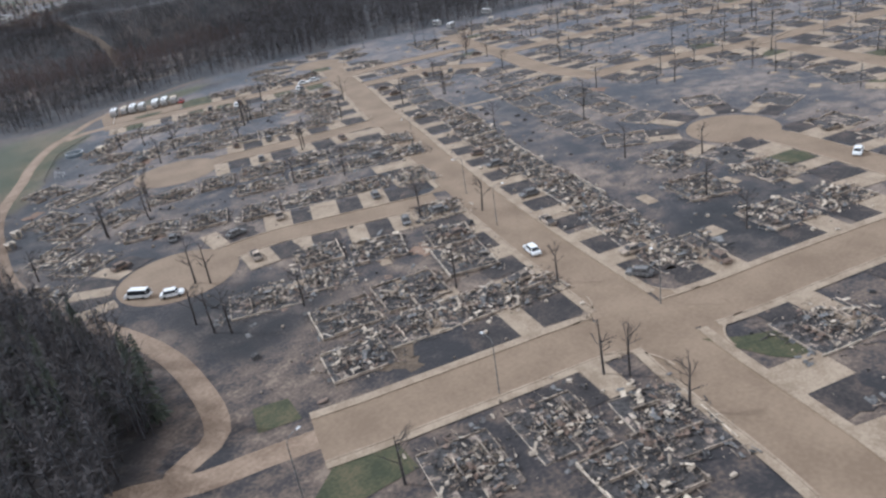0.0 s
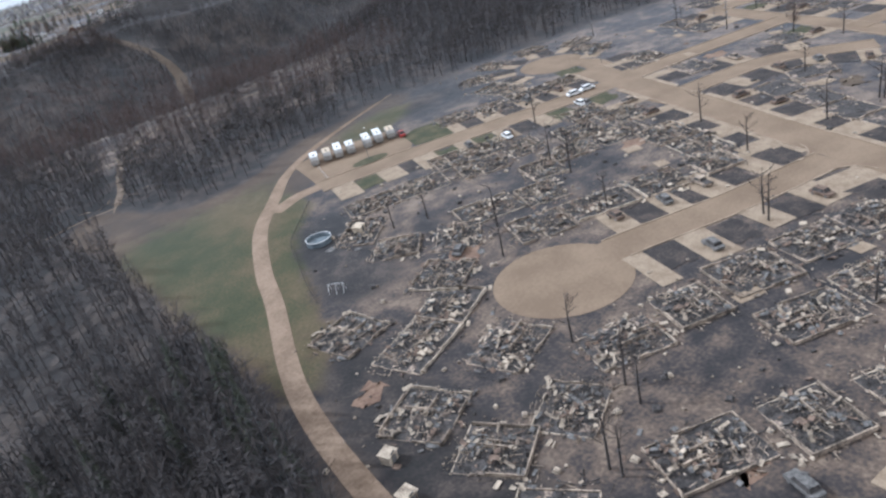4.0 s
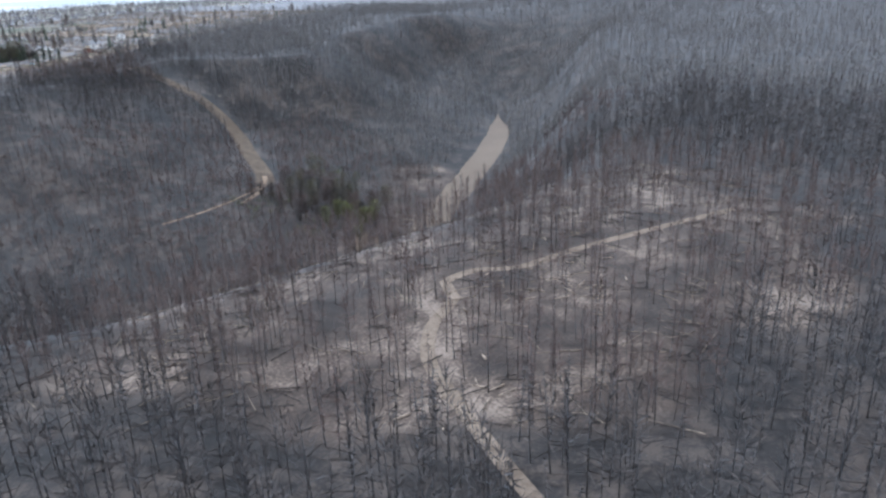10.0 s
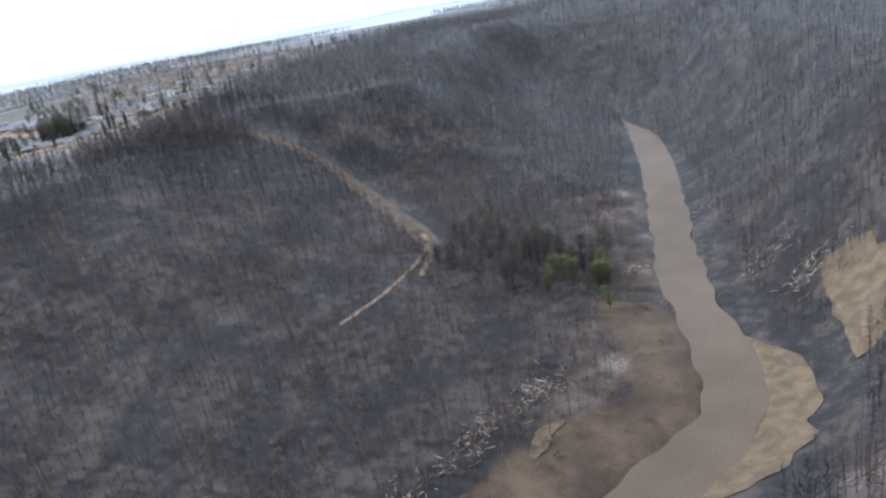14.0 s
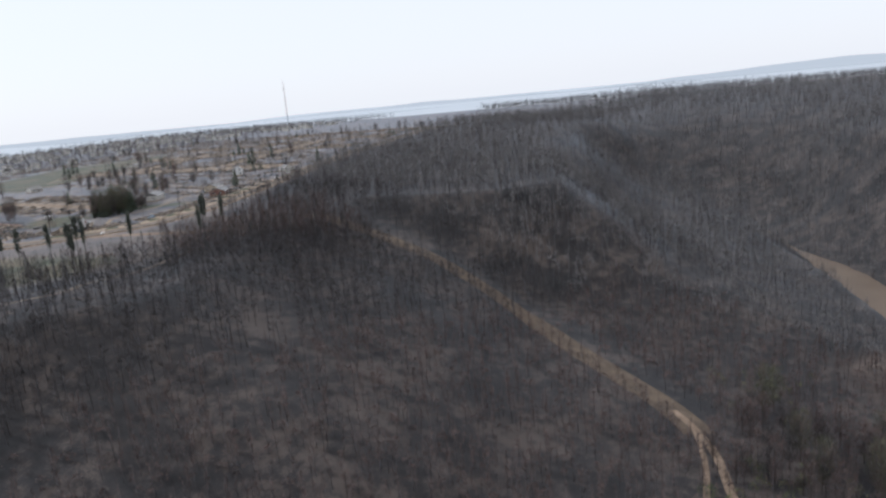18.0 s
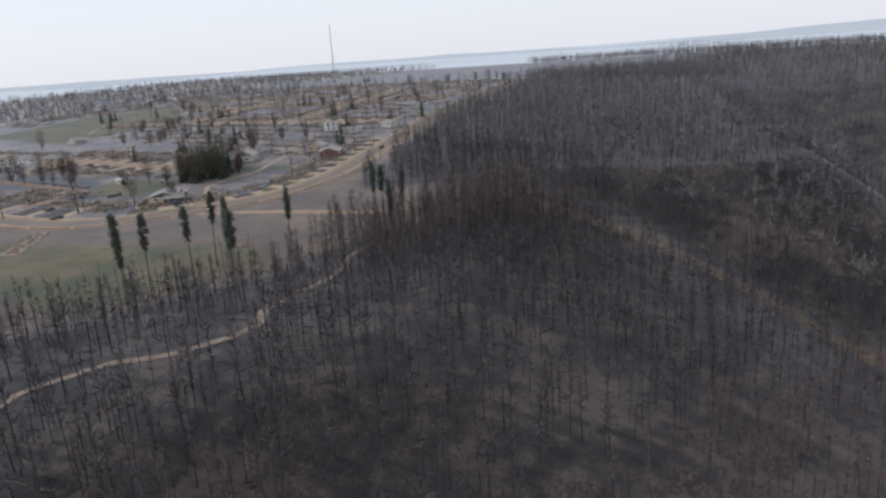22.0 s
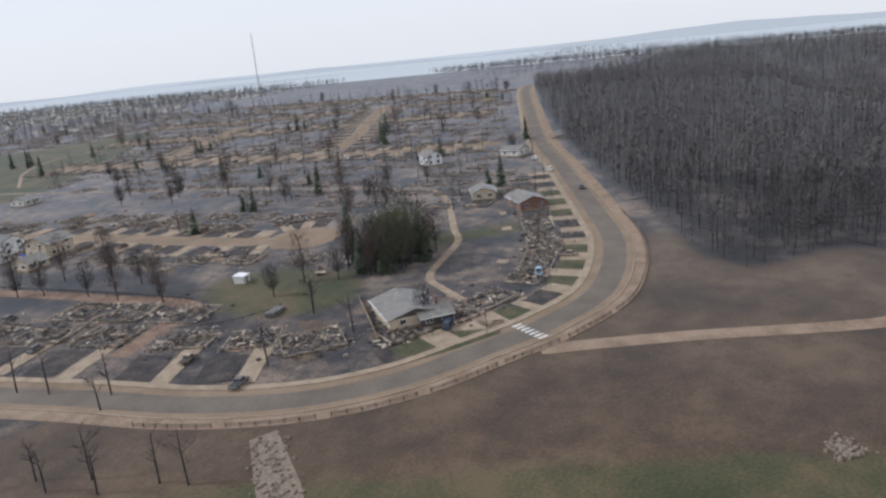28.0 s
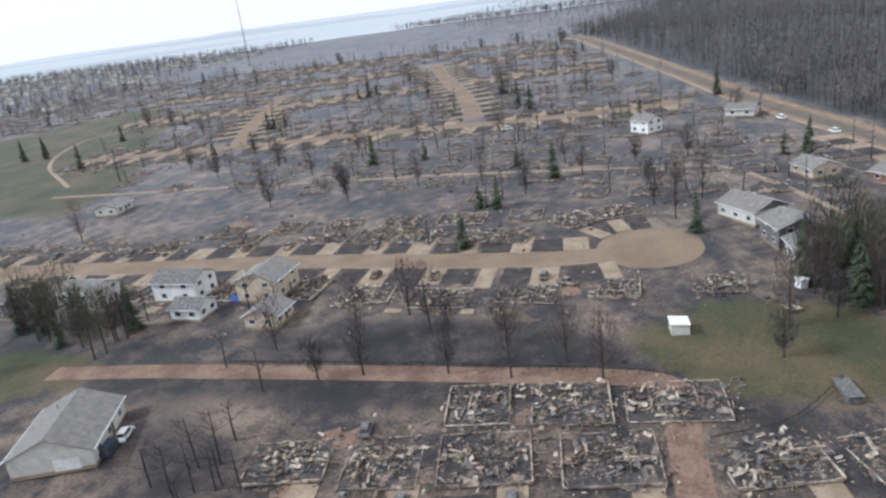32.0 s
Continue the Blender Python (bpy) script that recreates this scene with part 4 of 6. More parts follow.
# turning circles
for cx, cy, r0, a0, a1, n in ((39, 149, 29, 100, 190, 3), (68, 224, 28, 75, 250, 5), (170, 99, 27, -60, 200, 6), (180, 325, 27, 0, 200, 5), (174, 1194, 29, 20, 70, 2)):
    for i in range(n):
        a = radians(a0 + (a1 - a0) * (i + 0.5) / n)
        x, y = cx + r0 * math.cos(a), cy + r0 * math.sin(a)
        if clear_of_roads(x, y, 11) and all(math.hypot(x - u, y - v) > 11 for u, v in ruin_spots):
            place_ruin(x, y, a + math.pi / 2)
            for rad, ma, nm, lb in ((18, M_CONC, "driveway", "pale concrete driveway"),):
                patch(nm, cx + rad * math.cos(a + 0.12), cy + rad * math.sin(a + 0.12), a, 9, 4.2, 0.1, ma, lb, "driveway", 3)
            patch("scorched_yard", cx + 18 * math.cos(a - 0.17), cy + 18 * math.sin(a - 0.17), a, 9, 5.5, 0.083, M_SOIL, "blackened front yard", "yard", 4, rough_edge=0.3)
for k in range(14):
    x, y = 132 + 5.2 * k, 84 + 12.4 * k
    for d in (0, 15):
        if all(math.hypot(x + d - u, y - d * 0.4 - v) > 11 for u, v in ruin_spots) and clear_of_roads(x + d, y - d * 0.4, 11):
            place_ruin(x + d, y - d * 0.4, 1.17)
# the near row inside the parkway's bend, with its back row on the lane
slope = math.atan2(-0.93, 0.36)
for x, y, turn in ((74, 1229, slope), (79, 1214, slope), (85, 1199, slope), (91, 1181, slope), (98, 1159, slope + 0.1), (105, 1143, slope + 0.2), (110, 1128, slope + 0.5),
                   (98, 1206, slope), (103, 1191, slope), (109, 1175, slope)):
    if all(math.hypot(x - u, y - v) > 8.5 for u, v in ruin_spots):
        place_ruin(x, y, turn)
        if x < 112 and y < 1235 and (x, y) not in ((98, 1206), (103, 1191), (109, 1175)):
            ux, uy = math.cos(turn), math.sin(turn)
            ex, ey = x + 14.2 * uy + 4.5 * ux, y - 14.2 * ux + 4.5 * uy
            if (x, y) != (110, 1128):
                patch("driveway", ex, ey, turn, 4.6, 17.5, 0.1, M_CONC, "pale concrete driveway", "driveway", 5)
            if (x, y) != (110, 1128):
                patch("scorched_yard", x + 15 * uy - 3 * ux, y - 15 * ux - 3 * uy, turn, 9, 13, 0.083, M_SOIL, "blackened front yard", "yard", 4, rough_edge=0.25)
            if (x, y) != (110, 1128) and rng.random() < 0.6:
                place_car(rng.choice(CAR_BURNT), ex - 4 * uy, ey + 4 * ux, turn + math.pi / 2)
# rows along the cul-de-sac street
for x, y in ((156, 1175), (149, 1195), (142, 1214), (135, 1233), (133, 1252), (192, 1234), (186, 1252), (180, 1270), (176, 1288), (171, 1306), (165, 1326), (204, 1219)):
    if all(math.hypot(x - u, y - v) > 11 for u, v in ruin_spots):
        place_ruin(x, y, math.atan2(0.972, -0.235))
lots(k_q, -1, 60, 330, 14, half=4.8, setback=18)
lots(k_q, 1, 95, 330, 14, half=4.8, setback=18)
lots(k_p, 1, 215, 420, 15, half=5.8, setback=21, green=0.5, cars=0.2)

lines = {}

def near_line(pts, x, y):
    key = tuple(pts[0]) + tuple(pts[-1])
    if key not in lines:
        lines[key] = spline(pts, 3.0)
    l, x, y = lines[key], np.asarray(x), np.asarray(y)
    best = np.full(x.shape, 1e9)
    for p in l:
        best = np.minimum(best, np.hypot(x - p[0], y - p[1]))
    return best

# the far rows, joined
fr = random.Random(31)
for dx in range(0, 470, 17):
    for dy in range(-60, 560, 17):
        x, y = 225 + dx - 0.235 * dy + fr.gauss(0, 1.5), 1180 + 0.35 * dx + 0.972 * dy + fr.gauss(0, 1.5)
        if x > 206 and fr.random() < 0.82 and inside(OPEN_NORTH, x, y) and not inside(PARK, x, y) and clear_of_roads(x, y, 11.5) and near_line(ROAD_P, x, y) > 14 \
                and all(abs(x - u) + abs(y - v) > 13 for u, v in ruin_spots):
            ruin_spots.append((x, y))
            far_ruins.append((x, y, 1.8 + fr.gauss(0, 0.06), fr.randrange(6)))
for dx in range(0, 420, 16):
    for dy in range(-120, 300, 16):
        x, y = 218 + dx + 0.38 * dy + fr.gauss(0, 1.5), 20 - 0.38 * dx + 0.92 * dy + fr.gauss(0, 1.5)
        if x > 200 and fr.random() < 0.8 and y < 335 and not inside(WOODS, x, y) and clear_of_roads(x, y, 11.5) and all(abs(x - u) + abs(y - v) > 13 for u, v in ruin_spots):
            ruin_spots.append((x, y))
            far_ruins.append((x, y, 1.18 + fr.gauss(0, 0.06), fr.randrange(6)))
vs, fs, ms, k = [], [], [], 0
far_mats = [M_ASH, M_CHAR, M_PALE]
protos = []
for top in RUINS_FAR:
    pv, pf, pm = [], [], []
    for o in top.children:
        base = len(pv)
        pv += [tuple(q.co) for q in o.data.vertices]
        for p in o.data.polygons:
            pf.append(tuple(i + base for i in p.vertices))
            pm.append(far_mats.index(o.data.materials[p.material_index]))
    protos.append((np.array(pv), pf, pm))
for x, y, rz, i in far_ruins:
    pv, pf, pm = protos[i]
    c, s_ = math.cos(rz), math.sin(rz)
    vs += np.stack([pv[:, 0] * c - pv[:, 1] * s_ + x, pv[:, 0] * s_ + pv[:, 1] * c + y, pv[:, 2] + H(x, y)], 1).tolist()
    fs += [tuple(q + k for q in f) for f in pf]
    ms += pm
    k += len(pv)
tagged(mesh_object("burnt_houses", vs, fs, far_mats, ms), "far rows of burnt-down houses, ash and pale rubble", "ruins", kind="stuff")

# ---- woods ----
step = 3.4
tx, ty = np.meshgrid(np.arange(-150, 1300, step), np.arange(60, 1420, step), indexing="ij")
nr = np.random.RandomState(3)
tx, ty = (tx + nr.uniform(-1.6, 1.6, tx.shape)).ravel(), (ty + nr.uniform(-1.6, 1.6, ty.shape)).ravel()
keep = inside(WOODS, tx, ty) & ~inside(OPEN_NORTH, tx, ty)
tx, ty = tx[keep], ty[keep]
dr, nside = river_side(tx, ty)
keep = dr > np.where(nside, 22 + 10 * ((tx > 40) & (tx < 200)), np.where(tx < 200, 33, 20)) * (1 - 0.85 * smooth(360, 500, tx))
dens = np.where((ty < 530) & (tx < 260), 0.95, 0.8) * np.where(tx > 420, 0.5, 1.0) * np.where(tx > 800, 0.6, 1.0)
clump = np.array([0.72 + 0.7 * noise.noise(Vector((x * 0.035, y * 0.035, 0))) for x, y in zip(tx, ty)])
keep &= nr.uniform(0, 1, len(tx)) < dens * np.clip(clump, 0.12, 1.0)
for pts, gap in ((TRACK_2, 3.2), (TRACK_3, 3.4), (TRACK_1, 4), (CLEARING, 8.0)):
    keep &= near_line(pts, tx, ty) > gap
keep &= ~((tx - 216) ** 2 + (ty - 573) ** 2 < 15 ** 2)
tx, ty = tx[keep], ty[keep]

def tree_form(seed, kind, lod):
    """Vertices and faces of a bare burnt tree 1 m tall, and the number of its trunk's faces: a tapered trunk and a brush of thin limbs."""
    r = random.Random(seed)
    v, f = [], []
    lean = (r.gauss(0, 0.025), r.gauss(0, 0.025))
    rings = ((0, 1.0), (0.5, 0.70), (1.0, 0.12)) if lod == 0 else ((0, 1.0), (1.0, 0.12))
    rad = (0.0085, 0.0095, 0.012)[lod]
    for k, (h, q) in enumerate(rings):
        for i in range(3):
            a = 2 * math.pi * i / 3 + k
            v.append((lean[0] * h + rad * q * math.cos(a), lean[1] * h + rad * q * math.sin(a), h))
    for k in range(len(rings) - 1):
        for i in range(3):
            f += [(3 * k + i, 3 * k + (i + 1) % 3, 3 * k + 3 + (i + 1) % 3), (3 * k + i, 3 * k + 3 + (i + 1) % 3, 3 * k + 3 + i)]
    trunk = len(f)
    wide = r.uniform(0.75, 1.3)
    for b in range((110, 56, 28)[lod]):
        a = r.uniform(0, 2 * math.pi)
        if kind == "spruce":
            h = r.uniform(0.22, 0.97)
            ln, rise = 0.17 * wide * (1.14 - h) * r.uniform(0.35, 1.4), r.uniform(-0.035, 0.03)
            off = 0.0
        else:
            h = r.uniform(0.34, 0.93)
            ln, rise = 0.20 * wide * r.uniform(0.3, 1.2) * (1.28 - h), r.uniform(0.05, 0.17)
            off = 0.10 * wide * (1.2 - h) * math.sqrt(r.random()) * (r.random() < 0.6)
        w = (0.0030, 0.0064, 0.0130)[lod] * r.uniform(0.6, 1.3)
        base = (lean[0] * h + off * math.cos(a), lean[1] * h + off * math.sin(a), h)
        g = a + r.gauss(0, 0.5)
        tip = (base[0] + ln * math.cos(g), base[1] + ln * math.sin(g), h + rise)
        t = r.uniform(0, math.pi)      # the blade turns about its own line
        sx, sy, sz = -math.sin(g) * math.cos(t), math.cos(g) * math.cos(t), math.sin(t)
        k = len(v)
        v += [(base[0] - w * sx, base[1] - w * sy, base[2] - w * sz), (base[0] + w * sx, base[1] + w * sy, base[2] + w * sz), tip]
        f += [(k, k + 1, k + 2)]
    return np.array(v), np.array(f), trunk

M_TWIG = material("brown_bare_twigs", (0.048, 0.034, 0.029), (0.125, 0.084, 0.070), 3.0, 0.95, bump=0.0)
# bare twigs of the far trees, smoke haze put into the lighter grey
M_HAZETWIG = material("grey_leafless_twigs", (0.085, 0.078, 0.076), (0.20, 0.182, 0.172), 6.0, 0.95, bump=0.0)
M_SOOT = material("sooty_twigs", (0.026, 0.023, 0.023), (0.070, 0.058, 0.053), 3.0, 0.95, bump=0.0)
FORMS = [[tree_form(k + 20 * lod, "spruce" if k % 2 else "aspen", lod) for k in range(12)] for lod in range(3)]

def fast_mesh(name, verts, tris, mat, twig=None, slots=None):
    me = bpy.data.meshes.new(name)
    me.vertices.add(len(verts))
    me.vertices.foreach_set("co", verts.astype(np.float32).ravel())
    me.loops.add(len(tris) * 3)
    me.loops.foreach_set("vertex_index", tris.astype(np.int32).ravel())
    me.polygons.add(len(tris))
    me.polygons.foreach_set("loop_start", np.arange(0, 3 * len(tris), 3, dtype=np.int32))
    me.polygons.foreach_set("loop_total", np.full(len(tris), 3, dtype=np.int32))
    me.materials.append(mat)
    if twig:
        me.materials.append(twig)
        me.polygons.foreach_set("material_index", slots.astype(np.int32))
    me.update(calc_edges=True)
    return me

def woods(name, x, y, low, high, label, mat=M_TREE, thick=1.0, twig=None, lod=2):
    """One stand of burnt trees."""
    twig, forms = twig or M_TWIG, FORMS[lod]
    vs, fs, ss, k = [], [], [], 0
    z, pick = height(x, y), nr.randint(0, len(forms), len(x))
    hh, ang = nr.uniform(low, high, len(x)), nr.uniform(0, 2 * np.pi, len(x))
    for i in range(len(forms)):
        sel = np.where(pick == i)[0]
        if not len(sel):
            continue
        v, f, trunk = forms[i]
        c, s, h = np.cos(ang[sel])[:, None], np.sin(ang[sel])[:, None], hh[sel][:, None]
        w = h * thick
        px = (v[None, :, 0] * c - v[None, :, 1] * s) * w + x[sel][:, None]
        py = (v[None, :, 0] * s + v[None, :, 1] * c) * w + y[sel][:, None]
        pz = v[None, :, 2] * h + z[sel][:, None] - 0.2
        vs.append(np.stack([px, py, pz], -1).reshape(-1, 3))
        fs.append((f[None] + (np.arange(len(sel)) * len(v))[:, None, None] + k).reshape(-1, 3))
        ss.append(np.tile(np.arange(len(f)) >= trunk, len(sel)))
        k += len(sel) * len(v)
    ob = new(name, fast_mesh(name, np.concatenate(vs), np.concatenate(fs), mat, twig, np.concatenate(ss)))
    return tagged(ob, label, "forest", kind="stuff")

near = (ty < 560) & (tx < 320)
hill = ~near & (ty > 860)
ridge = near & (((tx - 112) / 95) ** 2 + ((ty - 478) / 75) ** 2 < 1 + 0.3 * np.sin(tx * 0.11) * np.cos(ty * 0.09))
rest = ~near & ~hill
for pick_, low, high, label, twig, lod in (
        (ridge, 8, 15, "stand of bare brown spruce and aspen trunks on the ridge", M_TWIG, 0),
        (near & ~ridge, 10, 17, "dense blackened spruce and aspen wood beside the meadow", M_SOOT, 1),
        (hill & (tx < 270), 9, 17, "blackened bare trees on the far terrace", M_SOOT, 1),
        (hill & (tx >= 270), 9, 17, "leafless forest beyond the parkway, greyed with painted haze", M_HAZETWIG, 2),
        (rest & (tx < 300), 7, 13, "dark leafless woods on the valley slopes", M_TWIG, 1),
        (rest & (tx >= 300), 7, 14, "leafless woods farther up the valley, greyed with painted haze", M_HAZETWIG, 2)):
    woods("burnt_forest", tx[pick_], ty[pick_], low, high, label, thick=1.1, twig=twig, lod=lod)

# thick stand of tall bare trees at the field's corner
ex, ey = nr.uniform(122, 222, 420), nr.uniform(948, 992, 420)
keep = (ey < 990 - 12 * np.exp(-((ex - 100) / 20) ** 2)) & (near_line(TRACK_3, ex, ey) > 3)
woods("burnt_forest", ex[keep], ey[keep], 11, 19, "tall bare trees at the corner of the field", thick=1.1, lod=0)
# the woods go on over the far hills
fxx, fyy = np.meshgrid(np.arange(780, 2300, 13.0), np.arange(300, 2100, 13.0), indexing="ij")
fxx, fyy = (fxx + nr.uniform(-4, 4, fxx.shape)).ravel(), (fyy + nr.uniform(-4, 4, fyy.shape)).ravel()
keep = ((fxx > 1300) | (fyy > 1420 - 0.4 * nr.uniform(0, 60, len(fxx)))) & (fxx > 780 + nr.uniform(0, 260, len(fxx)) * (fyy > 1420)) & (fyy < 1460 + (fxx - 800) * 0.9) & (nr.uniform(0, 1, len(fxx)) < 0.55)
woods("far_forest", fxx[keep], fyy[keep], 3 + 7 * smooth(780, 1200, fxx[keep]), 5 + 12 * smooth(780, 1200, fxx[keep]), "leafless forest on the far hills, greyed with painted haze", thick=1.3, twig=M_HAZETWIG)
# gardens, trees and roofs out to the horizon
fxx, fyy = np.meshgrid(np.arange(-700, 1100, 13.0), np.arange(1500, 2560, 13.0), indexing="ij")
fxx, fyy = (fxx + nr.uniform(-7, 7, fxx.shape)).ravel(), (fyy + nr.uniform(-7, 7, fyy.shape)).ravel()
keep = (fyy > 1720 + 0.3 * (fxx - 200)) & (fyy > 1460 + (fxx - 800) * 0.9) & ~inside(PARK, fxx, fyy) & (nr.uniform(0, 1, len(fxx)) < 0.8)
woods("far_garden_trees", fxx[keep], fyy[keep], 6, 14, "leafless trees of the farther town, greyed with painted haze", thick=2.2, twig=M_HAZETWIG)
s = Shape()
for x in range(-600, 1000, 24):
    for y in range(1700, 2500, 26):
        px, py = x + fr.uniform(-6, 6), y + fr.uniform(-6, 6)
        if py > 1730 + 0.3 * (px - 200) and py > 1460 + (px - 800) * 0.9 and fr.random() < 0.28:
            z, a, w, d = H(px, py), 1.8 + fr.choice((0, 1.57)), fr.uniform(9, 14), fr.uniform(7, 10)
            c, q = math.cos(a), math.sin(a)
            p = [(px + c * i * w / 2 - q * j * d / 2, py + q * i * w / 2 + c * j * d / 2, z + k) for i, j, k in ((-1, -1, 0), (1, -1, 0), (1, 1, 0), (-1, 1, 0), (-1, -1, 3), (1, -1, 3), (1, 1, 3), (-1, 1, 3), (-1, 0, 5), (1, 0, 5))]
            s.add(p, [(0, 1, 5, 4), (1, 2, 6, 5), (2, 3, 7, 6), (3, 0, 4, 7), (5, 6, 9), (7, 4, 8)], 0)
            s.add([(u, v, e + 0.05) for u, v, e in p], [(4, 5, 9, 8), (6, 7, 8, 9)], 1)
tagged(part("far_houses", s, [M_SIDE, M_SHING]), "small pale houses of the farther town", "houses", kind="stuff")
# scattered bare trees in the far gardens
gx2, gy2 = [], []
for u, v in ruin_spots:
    if u > 200:
        for _ in range(3):
            if fr.random() < 0.75:
                x, y = u + fr.uniform(-11, 11), v + fr.uniform(-11, 11)
                if abs(x - u) + abs(y - v) > 9 and clear_of_roads(x, y, 6):
                    gx2.append(x)
                    gy2.append(y)
woods("far_garden_trees", np.array(gx2), np.array(gy2), 5, 13, "scattered bare trees among far burnt houses, greyed with painted haze", thick=2.0, twig=M_HAZETWIG)

# the dark close spruces beside the gravel track
ex, ey = nr.uniform(-60, 19, 2600), nr.uniform(62, 270, 2600)
keep = inside(WOODS, ex, ey) & (near_line(TRACK_1, ex, ey) > 5.5)
woods("burnt_forest", ex[keep], ey[keep], 8, 14, "close dark spruces singed by the fire beside the track", thick=1.7, twig=M_SOOT, lod=1)

# fallen trunks and pale ash-covered logs on the ridge
s = Shape()
ridge_i, other_i = np.where(ridge)[0], np.where((ty > 900) & (tx < 260))[0]
for _ in range(1500):
    i = nr.choice(ridge_i if nr.uniform() < 0.75 else other_i)
    x, y = tx[i] + nr.uniform(-3, 3), ty[i] + nr.uniform(-3, 3)
    if inside(WOODS, x, y):
        a, ln = nr.uniform(0, 3.14), nr.uniform(3, 9)
        ex, ey = x + ln * math.cos(a), y + ln * math.sin(a)
        s.tube((x, y, H(x, y) + 0.2), (ex, ey, H(ex, ey) + 0.25), 0.12, 0.05, 4, 0 if nr.uniform() < 0.35 else 1)
tagged(part("fallen_logs", s, [M_PALE, M_TREE]), "ash-white and black fallen trunks on the forest floor", "logs", kind="stuff")

# ---- single trees ----
def burnt_tree(seed, tall, name="burnt_tree"):
    r = random.Random(seed)
    top = thing(name, "bare blackened tree with forked limbs", "tree", "burnt garden trees")
    t, b = Shape(), Shape()
    t.tube((0, 0, -0.2), (0.1, 0, tall * 0.45), 0.22, 0.16, 7)
    t.tube((0.1, 0, tall * 0.45), (0.05, 0.1, tall * 0.85), 0.16, 0.05, 6)
    def grow(p, d, ln, rad, depth):
        q = p + d * ln
        b.tube(p, q, rad, rad * 0.55, 4, caps=False)
        if depth:
            for _ in range(3):
                e = (d + Vector((r.gauss(0, 0.45), r.gauss(0, 0.45), r.uniform(-0.1, 0.4)))).normalized()
                grow(p + d * ln * r.uniform(0.5, 1.0), e, ln * r.uniform(0.45, 0.7), rad * 0.5, depth - 1)
    for k in range(8):
        h = tall * r.uniform(0.3, 0.8)
        a = r.uniform(0, 6.28)
        grow(Vector((0.08, 0.03, h)), Vector((math.cos(a), math.sin(a), r.uniform(0.5, 1.1))).normalized(), tall * r.uniform(0.14, 0.24), 0.07, 2)
    part("trunk", t, M_TREE, top)
    part("crown", b, M_TREE, top)
    return top

def conifer(seed, tall, wide, mat, label, bare=0.25, group="spruces", tuft=False):
    r = random.Random(seed)
    top = thing("spruce_tree", label, "tree", group)
    t, c = Shape(), Shape()
    t.tube((0, 0, -0.3), (0, 0, tall * 0.98), 0.2, 0.03, 6)
    rows = int(tall * 1.9)
    for k in range(rows):
        h = tall * (bare + (0.985 - bare) * k / rows)
        rad = wide * (1 - (h / tall - bare) / (1 - bare)) ** 0.8 + 0.15
        if tuft:      # a narrow ragged crown on a bare stem
            q = (h / tall - bare) / (1 - bare)
            rad = wide * (0.30 + 0.75 * math.sin(math.pi * (0.12 + 0.80 * q)) ** 0.8) * r.uniform(0.65, 1.15)
        if r.random() < 0.12:
            continue
        for b in range(9):
            a = r.uniform(0, 6.28)
            ln = rad * r.uniform(0.55, 1.15)
            w = ln * 0.28
            x, y, z = math.cos(a), math.sin(a), h + r.uniform(-0.2, 0.2)
            tip = (x * ln, y * ln, z - ln * r.uniform(0.15, 0.45))
            mid = (x * ln * 0.55, y * ln * 0.55, z - ln * 0.08)
            k0 = [(x * 0.05, y * 0.05, z + 0.1), (mid[0] - y * w, mid[1] + x * w, mid[2] - 0.12), tip, (mid[0] + y * w, mid[1] - x * w, mid[2] - 0.12), (mid[0], mid[1], mid[2] + 0.08)]
            c.add(k0, [(0, 1, 4), (1, 2, 4), (2, 3, 4), (3, 0, 4)])
    part("trunk", t, M_TREE, top)
    part("crown", c, mat, top)
    return top

BURNT = [burnt_tree(k, h) for k, h in enumerate((9, 11, 8, 10, 12))]
SINGED = [conifer(20 + k, h, w, M_NEEDLE, "tall singed spruce with dark needles round its tip", b, tuft=True) for k, (h, w, b) in enumerate(((24, 1.7, 0.58), (23, 1.5, 0.52), (25, 1.8, 0.62)))]
GREEN = [conifer(40 + k, h, w, M_LEAF, "green unburnt garden spruce among ruins", 0.08, "garden spruces") for k, (h, w) in enumerate(((11, 2.6), (9, 2.3), (14, 3.0)))]
DARK = [conifer(60 + k, h, w, M_NEEDLE, "dense dark singed spruce beside the gravel track", 0.12, "dark spruces") for k, (h, w) in enumerate(((14, 1.9), (12, 1.7), (16, 2.1)))]
M_BUD = material("olive_budding_twigs", (0.042, 0.045, 0.024), (0.115, 0.105, 0.058), 2.0, 0.95, bump=0.0)
